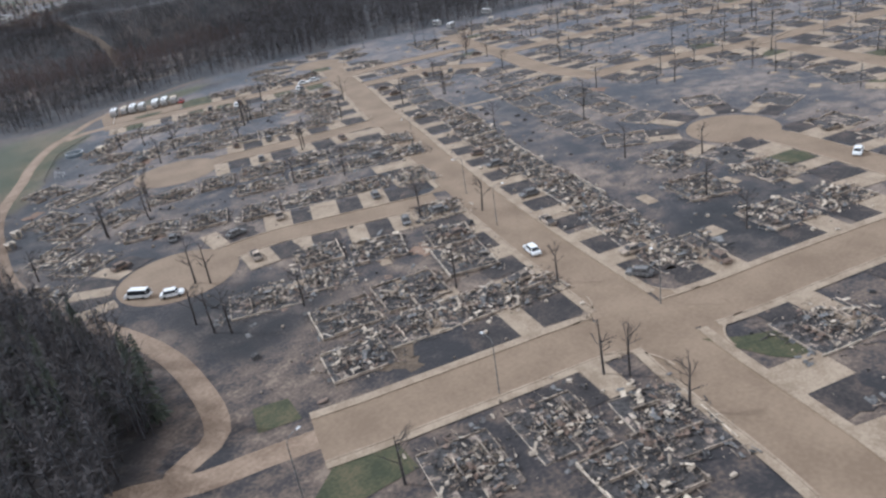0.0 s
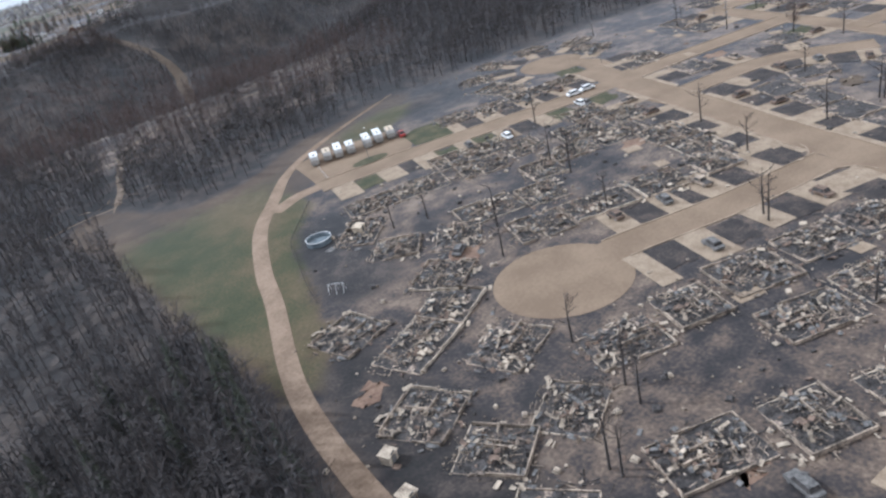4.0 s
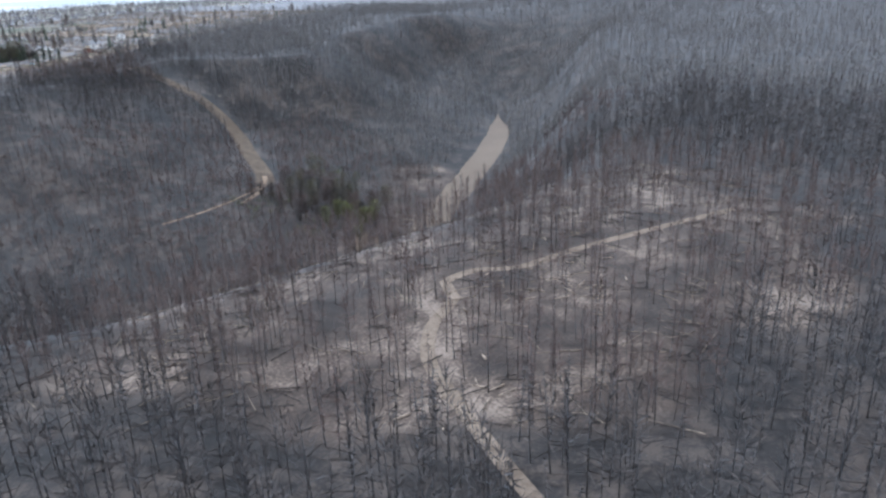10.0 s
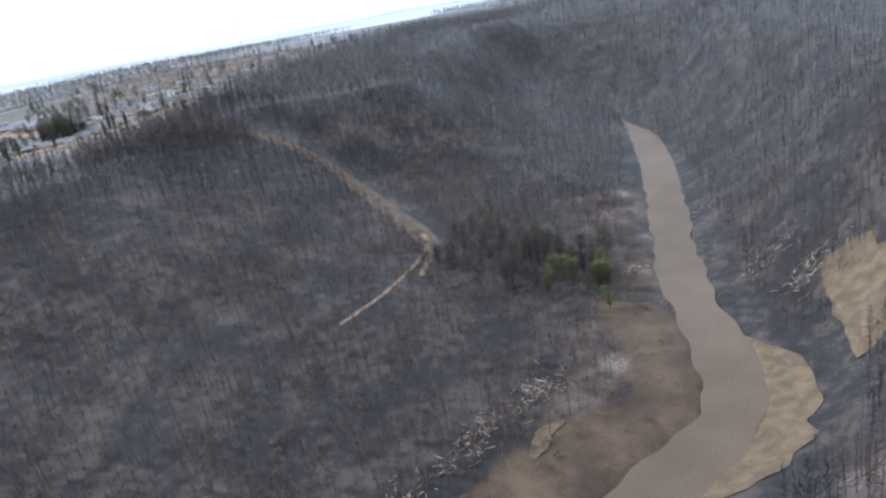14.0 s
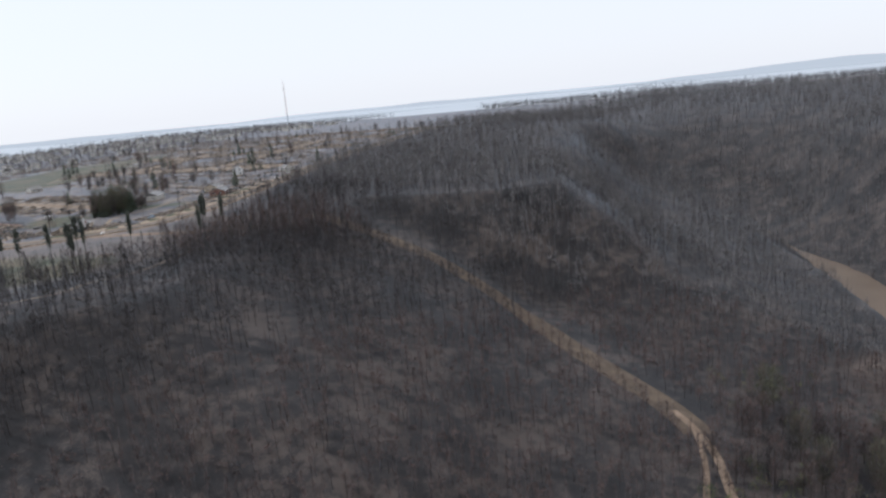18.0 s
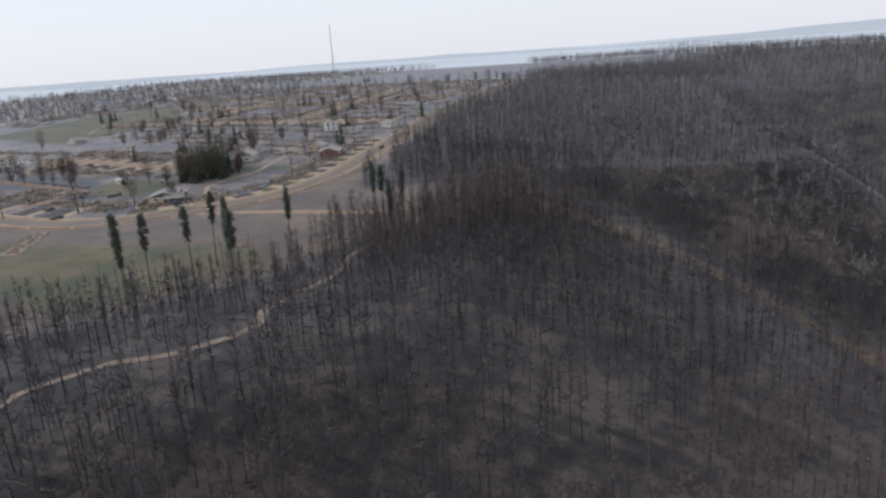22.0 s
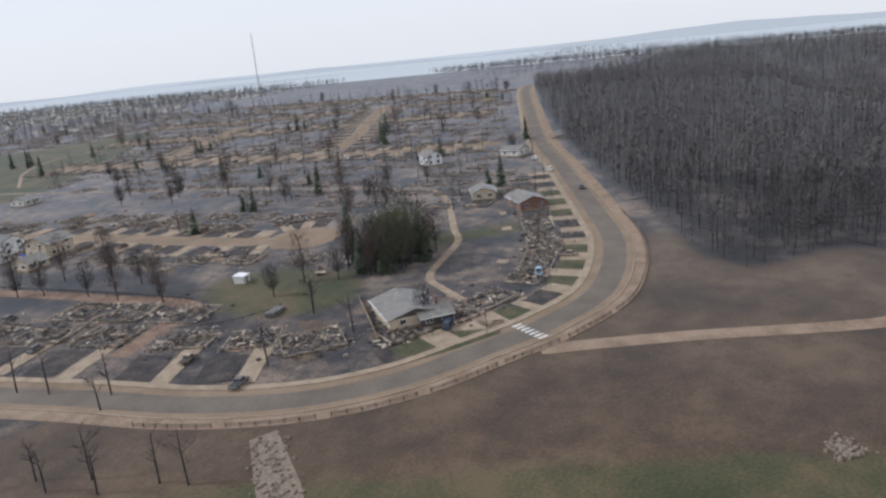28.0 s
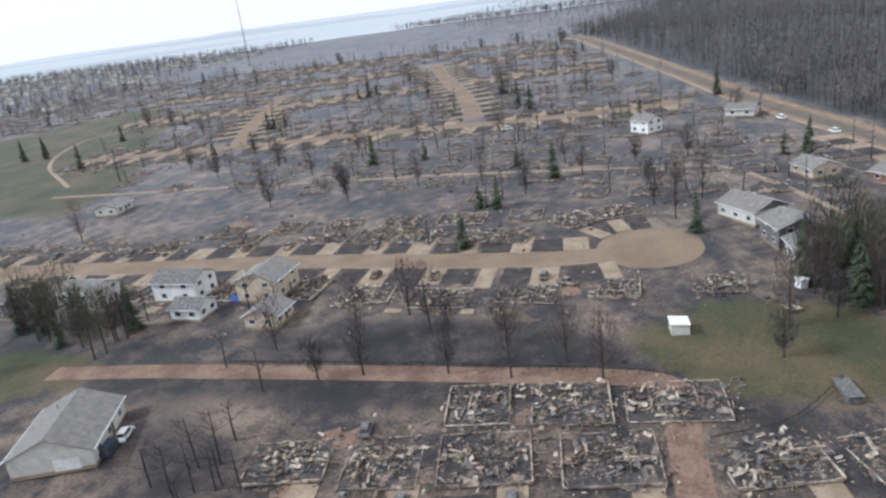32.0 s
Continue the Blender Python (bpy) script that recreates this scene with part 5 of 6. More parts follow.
def bare_crown(seed, tall, wide, mat=None):
    """A leafless broadleaf tree with a thick brush of twigs."""
    r = random.Random(seed)
    top = thing("poplar_tree", "tall budding poplar with olive twigs" if mat else "tall leafless dark poplar with dense twigs", "tree", "poplars")
    t, c = Shape(), Shape()
    t.tube((0, 0, -0.3), (0, 0, tall * 0.9), 0.24, 0.04, 6)
    for _ in range(420 if not mat else 620):
        a, h = r.uniform(0, 6.28), tall * r.uniform(0.22, 0.98)
        q = wide * math.sqrt(r.random()) * math.sin(min(3.0, 0.35 + 2.7 * (h / tall - 0.2)))
        x, y = q * math.cos(a), q * math.sin(a)
        g, ln = a + r.gauss(0, 0.7), r.uniform(0.7, 1.7)
        c.add([(x - 0.07 * math.sin(g), y + 0.07 * math.cos(g), h), (x + 0.07 * math.sin(g), y - 0.07 * math.cos(g), h), (x + ln * 0.5 * math.cos(g), y + ln * 0.5 * math.sin(g), h + ln)], [(0, 1, 2)])
    for _ in range(16):
        a, h = r.uniform(0, 6.28), tall * r.uniform(0.2, 0.7)
        q = wide * r.uniform(0.5, 0.9)
        t.tube((0, 0, h), (q * math.cos(a), q * math.sin(a), h + q * 1.3), 0.06, 0.02, 4, caps=False)
    part("trunk", t, M_TREE, top)
    part("crown", c, mat or (M_SOOT if seed % 2 else M_TWIG), top)
    return top
POPLAR = [bare_crown(80 + k, h, w) for k, (h, w) in enumerate(((13, 3.2), (11, 2.8), (15, 3.4), (9, 2.6)))]
BUDDING = [bare_crown(90 + k, h, w, M_BUD if k < 2 else M_NEEDLE) for k, (h, w) in enumerate(((18, 4.2), (16, 4.0), (18, 3.8), (20, 4.2)))]
seen_trees = set()

def plant(forms, x, y, scale=1.0):
    f = rng.choice(forms)
    m = at(x, y, rng.uniform(0, 6.28)) @ Matrix.Rotation(rng.gauss(0, 0.03), 4, "X")
    if f.name in seen_trees:
        return copy_thing(f, m)
    seen_trees.add(f.name)
    f.matrix_basis = m
    return f

for x, y in ((50, 197), (36, 187), (110, 264), (42, 139), (40, 142), (88, 127), (98, 117), (48, 193), (84, 178), (101, 203), (103, 205), (142, 242), (106, 254), (181, 235), (67, 274), (74, 270),
             (109, 257), (111, 259), (78, 251), (34, 119), (36, 116), (91, 131), (119, 66), (83, 81), (68.5, 54.5), (66.5, 57.5), (67, 44), (34, 62), (54, 210), (36, 189), (33, 125), (95, 235), (128, 222),
             (143, 160), (160, 140), (172, 150), (190, 160), (205, 140), (150, 215), (165, 210), (140, 110), (150, 95), (128, 80), (200, 215), (215, 240)):
    plant(BURNT, x, y)
for _ in range(230):
    u, v = rng.choice(ruin_spots)
    x, y = u + rng.uniform(-12, 12), v + rng.uniform(-12, 12)
    if clear_of_roads(x, y, 8) and all(math.hypot(x - a, y - b) > 7.5 for a, b in ruin_spots):
        plant(BURNT if v < 600 and rng.random() < 0.8 else POPLAR if rng.random() < 0.75 else GREEN, x, y)
for x, y in ((67, 992), (71, 986), (83, 985), (84, 961), (88, 971), (98, 1003), (99, 994), (62, 978), (118, 992), (142, 970), (158, 1000), (150, 985), (161, 988)):
    plant(SINGED, x, y)
for k in range(40):
    a, r0 = rng.uniform(0, 6.28), math.sqrt(rng.random())
    plant(GREEN if k % 2 == 0 else POPLAR, 168 + 19 * r0 * math.cos(a), 1148 + 13 * r0 * math.sin(a))
for x, y in ((270, 1572), (256, 1572), (262, 1560), (316, 1437), (396, 1429), (362, 1206), (311, 1229), (228, 1238), (196, 1251), (153, 1149), (187, 1185), (164, 1241), (242, 1257), (261, 1170),
             (318, 1435), (322, 1430), (400, 1424), (404, 1420), (240, 1500), (300, 1540), (250, 1300), (243, 1320), (340, 1290), (350, 1300)):
    plant(GREEN, x, y)
for x, y in ((125, 1142), (123, 1140), (127, 1144), (120, 1269), (118, 1276), (103, 1318), (108, 1300), (95, 1262), (90, 1248), (70, 1240), (66, 1236), (72, 1150), (67, 1146), (165, 1252)):
    plant(BURNT, x, y)

k = 0
while k < 120:
    x, y = rng.uniform(-34, 18), rng.uniform(70, 262)
    if inside(WOODS, x, y) and near_line(TRACK_1, np.array([x]), np.array([y]))[0] > 5 + 4 * rng.random():
        plant(DARK, x, y)
        k += 1
# trees left in the gardens of the parkway's bend and along the footpath
for x, y in ((112, 1188), (116, 1196), (108, 1204), (120, 1210), (106, 1216), (101, 1232), (97, 1240), (118, 1222), (126, 1236), (121, 1228), (112, 1240), (104, 1256), (140, 1160), (146, 1152), (128, 1160), (196, 1192),
             (206, 1200), (214, 1188), (224, 1206), (212, 1242), (222, 1262), (216, 1284), (208, 1310), (234, 1230), (250, 1216), (258, 1200), (246, 1240), (198, 1302), (190, 1330), (205, 1346), (228, 1340), (244, 1370),
             (262, 1340), (280, 1320), (262, 1400), (240, 1420), (226, 1390), (150, 1270), (144, 1300), (136, 1345), (150, 1380), (120, 1400), (94, 1380), (84, 1340), (76, 1320), (60, 1300), (50, 1330)):
    if clear_of_roads(x, y, 6):
        plant(POPLAR, x, y)
for x, y in ((63, 1172), (66, 1164), (96, 1128), (100, 1133), (118, 1122)):
    plant(BURNT, x, y)

for x, y in ((57, 1112), (59, 1107), (50, 1119), (52, 1124), (46, 1128), (40, 1141), (47, 1133)):
    plant(BURNT, x, y)

for k in range(13):
    a, r0 = rng.uniform(0, 6.28), math.sqrt(rng.random())
    u = r0 * math.cos(a)
    plant(BUDDING[:2] if u < 0.05 else BUDDING[2:], 167 + 17 * u, 1146 + 12 * r0 * math.sin(a))

# leafy and bare trees round the houses left standing behind the lane
for k in range(20):
    x, y = rng.uniform(89, 104), rng.uniform(1296, 1332)
    plant((POPLAR, BUDDING[:2], GREEN)[k % 3], x, y)
for x, y in ((61.5, 1247), (61.7, 1243), (63, 1239), (64.7, 1236), (60, 1240), (66, 1232), (68, 1243), (75.8, 1242), (58, 1236)):
    plant(BURNT, x, y)

# the grove on the valley floor, some of it in young leaf
M_YOUNG = material("yellow_green_young_leaves", (0.065, 0.072, 0.022), (0.155, 0.150, 0.052), 2.0, 0.9, bump=0.0)
LEAFING = [bare_crown(120 + k, h, w, M_YOUNG) for k, (h, w) in enumerate(((11, 3.4), (9, 3.0)))]
for f in LEAFING:
    f["label"] = "poplar in yellow-green young leaf on the valley floor"
for k in range(16):
    plant(LEAFING, rng.gauss(207, 6), rng.gauss(679, 7))
for k in range(64):
    x, y = rng.uniform(178, 236), rng.uniform(684, 756)
    if near_line(CLEARING, np.array([x]), np.array([y]))[0] > 6:
        plant(BUDDING[:2] if rng.random() < 0.3 else POPLAR, x, y)

# ---- houses left standing ----
def house(x, y, rz, ln, wd, wall_h, wall_mat, roof_mat, label, rise=2.2, garage=False, chimney=False, base=0.0, gable_mat=None):
    """A gabled house; its ridge runs along ln."""
    top = thing("house", label, "house", "houses left standing")
    s = Shape()
    s.box((0, 0, 0.15), (ln + 0.1, wd + 0.1, 0.7))
    part("foundation", s, M_CONC, top)
    s = Shape()
    s.box((0, 0, wall_h / 2 + 0.4), (ln, wd, wall_h))
    part("wall", s, wall_mat, top)
    e, z0, z1, o = wd / 2 + 0.6, wall_h + 0.35, wall_h + 0.4 + rise, ln / 2 + 0.5
    for k in (-1, 1):
        s = Shape()
        s.add([(k * ln / 2, -wd / 2, wall_h + 0.4), (k * ln / 2, wd / 2, wall_h + 0.4), (k * ln / 2, 0, z1 - 0.12), (k * (ln / 2 - 0.2), -wd / 2, wall_h + 0.4), (k * (ln / 2 - 0.2), wd / 2, wall_h + 0.4), (k * (ln / 2 - 0.2), 0, z1 - 0.12)],
              [(0, 1, 2), (5, 4, 3), (0, 2, 5, 3), (1, 4, 5, 2)])
        part("gable", s, gable_mat or wall_mat, top)
        s = Shape()
        a = [(-o, k * e, z0 - 0.15), (o, k * e, z0 - 0.15), (o, 0, z1), (-o, 0, z1)]
        s.add(a + [(p[0], p[1], p[2] + 0.16) for p in a], [(3, 2, 1, 0), (4, 5, 6, 7), (0, 1, 5, 4), (1, 2, 6, 5), (2, 3, 7, 6), (3, 0, 4, 7)])
        part("roof_slope", s, roof_mat, top)
        s = Shape()
        s.box((0, k * (e + 0.06), z0 - 0.06), (2 * o, 0.12, 0.14))
        part("gutter", s, M_WHITE, top)
    floors = max(1, round(wall_h / 2.7))
    def window(px, py, pz, w, h, turn):
        g = Shape()
        g.box((px, py, pz), (w, 0.10, h), turn)
        win = part("window", g, M_GLASS, top)
        g = Shape()
        c, q = math.cos(turn), math.sin(turn)
        for dx, dz, a, b in ((0, h / 2 + 0.04, w + 0.2, 0.09), (0, -h / 2 - 0.04, w + 0.2, 0.09), (w / 2 + 0.05, 0, 0.09, h), (-w / 2 - 0.05, 0, 0.09, h), (0, 0, 0.05, h)):
            g.box((px + c * dx, py + q * dx, pz + dz), (a, 0.15, b), turn)
        part("window_frame", g, M_WHITE, win)
    for f in range(floors):
        z = 1.9 + 2.7 * f
        for side in (-1, 1):
            for k in range(max(2, int(ln / 4.5))):
                window((k + 0.5) / max(2, int(ln / 4.5)) * ln - ln / 2, side * (wd / 2 + 0.03), z, 1.5, 1.1, 0)
            if not (garage and side < 0):
                for k in (-0.25, 0.25):
                    window(side * (ln / 2 + 0.03), k * wd, z, 1.4, 1.1, math.pi / 2)
    s = Shape()
    s.box((ln * 0.08, -wd / 2 - 0.04, 1.4), (0.95, 0.1, 2.05))
    part("door", s, M_BROWN, top, "dark front door")
    if garage:
        s = Shape()
        for k in range(4):
            s.box((-ln / 2 - 0.05, -wd * 0.18, 0.55 + 0.55 * k), (0.08, 4.4, 0.52))
        part("garage_door", s, M_WHITE, top, "white panelled garage door")
    if chimney:
        s = Shape()
        s.box((-ln * 0.2, -wd / 2 - 0.2, (z1 + 0.4) / 2), (1.6, 0.6, z1 + 0.4))
        part("chimney", s, M_BRICK, top, "red brick chimney breast")
    s = Shape()
    s.tube((ln * 0.2, wd * 0.15, z1 - 1.0), (ln * 0.2, wd * 0.15, z1 + 0.3), 0.08, 0.08, 8)
    part("vent_pipe", s, M_GREYM, top)
    top.matrix_basis = at(x, y, rz, base)
    return top

house(131, 1116, radians(54), 17, 13, 2.5, M_CREAM, M_SHING, "single-storey house with grey shingle roof beside burnt ruins", 1.7, chimney=True, gable_mat=M_BROWN)
house(130.5, 1107.5, radians(-36), 8, 7, 2.4, M_BROWN, M_SHING, "low dark brown garage wing with grey shingle roof", 1.4)
house(200, 1173, radians(48), 14, 11, 3.4, M_SIDE, M_SHING, "white two-storey house with pale shingle roof above the turning circle", 2.3, gable_mat=M_GREYM)
house(184, 1163, radians(30), 10, 10, 4.8, M_GREYM, M_SHING, "grey-blue two-storey house beside burnt gardens", 2.0)
house(174, 1158, radians(20), 9, 9, 3.6, M_GREYM, M_SHING, "grey house with low shingle roof and white trim", 1.6)
house(128, 1278, radians(12), 12, 11, 5.0, M_CREAM, M_SHING, "beige two-storey house with light shingle roof", 2.2)
house(115, 1267, radians(12), 8.5, 8, 2.6, M_CREAM, M_SHING, "small beige garage house with light shingle roof", 1.8)
house(122, 1301, radians(100), 13, 9, 5.0, M_WHITE, M_GREYM, "white house with dark roof, partly damaged", 2.0)
house(113, 1289, radians(100), 8, 7, 2.8, M_WHITE, M_GREYM, "small white outbuilding with dark roof", 1.6)
house(65, 1271, radians(34), 17, 14, 3.2, M_SIDE, M_SHING, "large pale house with broad grey shingle roof and garage", 3.0, garage=True)
house(233, 1137, radians(49), 15, 10, 2.8, M_BRICK, M_SHING, "brown brick house with grey roof beside the parkway", 1.8)
house(112, 1326, radians(100), 12, 10, 4.6, M_SIDE, M_SHING, "pale two-storey house among bare trees", 2.0)
house(103, 1349, radians(100), 12, 10, 4.6, M_GREYM, M_SHING, "grey two-storey house among bare trees", 2.0)
house(292, 1222, radians(60), 9, 8, 4.5, M_WHITE, M_SHING, "small white gabled house above the footpath", 2.4)
for x, y, c in ((320, 1190, M_SIDE), (240, 1160, M_CREAM), (310, 1500, M_SIDE), (180, 1400, M_SIDE)):
    house(x, y, radians(rng.uniform(0, 90)), 11, 9, 2.8, c, M_SHING, "plain unburnt bungalow with grey roof", 1.8)

# ---- sheds ----
def shed(x, y, rz, w, d, h, wall, roof, label):
    top = thing("garden_shed", label, "shed", "garden sheds")
    s = Shape()
    s.box((0, 0, h / 2), (w, d, h))
    part("wall", s, wall, top)
    s = Shape()
    s.box((0, 0, h + 0.1), (w + 0.4, d + 0.4, 0.14), 0, (0.07, 0))
    part("roof", s, roof, top)
    s = Shape()
    s.box((0, -d / 2 - 0.03, 0.95), (0.9, 0.06, 1.8))
    part("door", s, M_GREYM, top)
    top.matrix_basis = at(x, y, rz)
    return top

shed(133, 1179, radians(20), 3.6, 3.4, 2.2, M_SIDE, M_WHITE, "pale shed with bright white flat roof on grass")
shed(119, 1150, radians(110), 2.2, 6.5, 1.0, M_GREYM, M_GREYM, "low grey metal shed at the edge of grass")
shed(147, 1160, radians(40), 2.4, 2.4, 0.6, M_WOOD, M_PALE, "collapsed low shed with pale roof")
shed(158, 1159, radians(40), 1.8, 1.8, 2.0, M_WHITE, M_WHITE, "small white shed beside bushes")
shed(20, 214, radians(20), 1.9, 1.7, 1.5, M_SLAB, M_SLAB, "small white shed near the gravel track")
shed(17, 206, radians(10), 2.0, 1.8, 1.5, M_PALE, M_SLAB, "small pale shed near the gravel track")
shed(62, 281, radians(30), 2.4, 2.0, 1.6, M_CREAM, M_CREAM, "small yellow box shed among scorched gardens")

# ---- trailers ----
# siding greyed below the white roofs to paint in the sides' shade
M_TRAILER = material("dull_trailer_siding", (0.26, 0.25, 0.235), (0.40, 0.385, 0.36), 1.5, 0.6, bump=0.05)

def trailer(ln, label, roof=M_WHITE):
    top = thing("camping_trailer", label, "trailer", "parked trailers")
    s = Shape()
    s.loft([[(x, y, z) for x, z in ((-ln / 2, 0.6), (-ln / 2, 2.7), (-ln / 2 + 0.3, 3.0), (ln / 2 - 0.7, 3.0), (ln / 2, 2.1), (ln / 2 - 0.3, 0.6))] for y in (-1.2, 1.2)])
    part("body", s, M_TRAILER, top)
    s = Shape()
    s.box((-0.2, 0, 3.03), (ln - 1.2, 2.3, 0.06))
    part("roof", s, roof, top)
    s = Shape()
    s.box((ln * 0.1, 0, 3.16), (0.9, 0.7, 0.22), taper=0.8)
    part("air_conditioner", s, M_GREYM, top)
    for x in (-0.3, 0.05, 0.28):
        for y in (-1, 1):
            s = Shape()
            s.box((x * ln, y * 1.21, 1.9), (1.1, 0.05, 0.7))
            part("window", s, M_GLASS, top)
    s = Shape()
    s.box((0, -1.22, 1.15), (ln * 0.8, 0.05, 0.16))
    part("stripe", s, M_DKBLUE, top, "dark blue side stripe")
    for x in (-0.1, 0.08):
        for y in (-1, 1):
            s = Shape()
            s.tube((x * ln, y * 0.95, 0.36), (x * ln, y * 1.2, 0.36), 0.36, 0.36, 12)
            part("wheel", s, M_TYRE, top)
    s = Shape()
    s.tube((ln / 2 - 0.3, 0, 0.6), (ln / 2 + 1.0, 0, 0.5), 0.07, 0.06, 6)
    part("drawbar", s, M_GREYM, top)
    return top

T1, T2, T3 = trailer(6.5, "white camping trailer parked in a gravel lot"), trailer(8.5, "long white camping trailer parked in a gravel lot"), trailer(6.0, "white trailer with beige roof in a gravel lot", M_CREAM)
turn = math.atan2(-0.9, -0.45)
for k, (t, x, y) in enumerate(((T1, 84.5, 337), (T3, 88.5, 336), (T2, 92, 335), (T1, 95.3, 333), (T2, 101, 332), (T2, 105, 331.5), (T3, 108.5, 329.5), (T1, 264, 321), (T3, 280, 306), (T1, 268, 338), (T2, 301, 332))):
    m = at(x, y, turn if k < 7 else rng.uniform(0, 3))
    if k in (0, 1, 2):
        t.matrix_basis = m
    else:
        copy_thing(t, m)
M_RED = material("red_car_paint", (0.22, 0.02, 0.015), (0.32, 0.035, 0.025), 2.0, 0.4, 0.1, bump=0.0)
place_car(car(M_RED, False, "red pickup truck parked beside trailers", "pickup_truck", 5.4, 1.9, pickup=True), 110.5, 326.5, turn)
for x, y, rz, c in ((153, 292, -0.35, CAR_WHITE), (158, 291, -0.35, CAR_WHITE), (146, 284, 1.2, CAR_WHITE), (119, 288, 1.2, CAR_WHITE), (89, 93, 1.2, CAR_WHITE), (93, 71, 2.0, CAR_BURNT[0]), (101, 100, 1.2, CAR_BURNT[2]),
                    (34.5, 140.5, -0.5, CAR_WHITE), (57, 158, 0.0, CAR_BURNT[0]), (46, 170, 1.2, CAR_BURNT[0]), (32, 165, 0.2, CAR_BURNT[1]), (165, 66, 0.3, CAR_WHITE),
                    (66, 250, 0.5, CAR_BURNT[0]), (87, 1127, 0.35, CAR_PICK), (90, 1148, 0.4, CAR_BURNT[2]), (129, 1102, 0.3, CAR_BLUE), (169, 1099, 0.5, CAR_SKY), (290, 1156, 0.6, CAR_WHITE), (262, 1128, 0.6, CAR_BURNT[0]),
                    (297, 1284, 1.8, CAR_WHITE), (149, 1207, 1.3, CAR_BURNT[2]), (85, 1221, 0.4, CAR_BURNT[0]), (66, 1262, 0.5, CAR_BLUE), (70, 1263, 0.5, CAR_WHITE), (312, 1175, 0.6, CAR_WHITE)):
    place_car(c, x, y, rz)

place_car(car(M_WHITE, False, "boxy white van at the edge of the turning circle", "van", 5.4, 2.0, van=True), 29.5, 146.5, 2.3)

# ---- gravel lot, traffic island, lawns ----
def flat(name, poly, lift, mat, label, category):
    cx, cy = np.mean(np.array(poly), axis=0)
    v = [(cx, cy, H(cx, cy) + lift)] + [(x, y, H(x, y) + lift) for x, y in poly]
    n = len(poly)
    return tagged(mesh_object(name, v, [(0, 1 + i, 1 + (i + 1) % n) for i in range(n)], [mat]), label, category, kind="structure")

flat("gravel_lot", [(80, 343), (77, 330), (74, 318), (86, 312), (100, 309), (108, 318), (110, 328), (112, 336), (100, 341), (90, 345)], 0.062, M_ROAD, "dusty gravel lot with parked trailers", "lot")
isl = [(92.8 + 6.0 * math.cos(a) * 0.9 + 1.2 * math.sin(a), 319.3 + 2.6 * math.sin(a) - 1.5 * math.cos(a)) for a in np.linspace(0, 2 * math.pi, 24, endpoint=False)]
flat("traffic_island", isl, 0.2, M_GRASS, "oval grass traffic island with pale kerb", "island")
flat("lawn", [(106, 314), (110, 325), (116, 327), (123, 324), (121, 314), (116, 308)], 0.066, M_GRASS, "small green lawn beside the street", "lawn")
flat("lawn", [(124, 322), (130, 312), (128, 305), (119, 309), (123, 316)], 0.066, M_GRASS, "small green lawn beside the street", "lawn")
flat("lawn", [(119, 1106), (113, 1098), (120, 1094), (131, 1089), (136, 1093), (128, 1102)], 0.066, M_GRASS, "green front lawn before the standing house", "lawn")
flat("scorched_yard", [(119, 1106), (113, 1098), (106, 1102), (112, 1112)], 0.07, M_SOIL, "blackened half of a front lawn", "yard")
flat("lawn", [(24, 68), (30, 72), (38, 69), (37, 63), (28, 64)], 0.066, M_GRASS, "small green lawn at the end of the street", "lawn")
flat("lawn", [(26, 86), (28, 92), (33, 90), (32, 84)], 0.066, M_GRASS, "small olive patch of grass beside the track", "lawn")
flat("lawn", [(82, 52), (86, 48), (93, 43), (88, 36), (84, 42)], 0.066, M_GRASS, "small brown-green corner lawn", "lawn")
flat("scorched_yard", [(76, 70), (80, 72), (80, 80), (74, 83), (70, 74)], 0.07, M_SOIL, "blackened corner yard at the crossing", "yard")
patch("driveway", 132.5, 1096.5, radians(30), 5.0, 13, 0.1, M_CONC, "pale concrete driveway beside the standing house", "driveway", 4)
flat("riprap", [(73, 1108), (78, 1106), (68, 1090), (60, 1080), (55, 1086), (62, 1094)], 0.07, M_STONE, "pale stone-lined drain running down from the road", "drain")
s = Shape()
for _ in range(260):
    u, w = rng.random(), rng.gauss(0, 1.4)
    if rng.random() < 0.6:
        x, y = 75 - 16 * u + w, 1107 - 23 * u - w
    else:
        x, y = 114 + rng.gauss(0, 1.7), 1018 + rng.gauss(0, 1.4)
    q = rng.uniform(0.3, 0.9)
    s.box((x, y, H(x, y) + 0.15), (q, q * rng.uniform(0.6, 1.3), q * 0.7), rng.uniform(0, 3), (rng.gauss(0, 0.2), rng.gauss(0, 0.2)), taper=0.7)
tagged(part("riprap_stones", s, M_STONE), "heaps of pale broken stones on brown grass", "stones", kind="stuff")

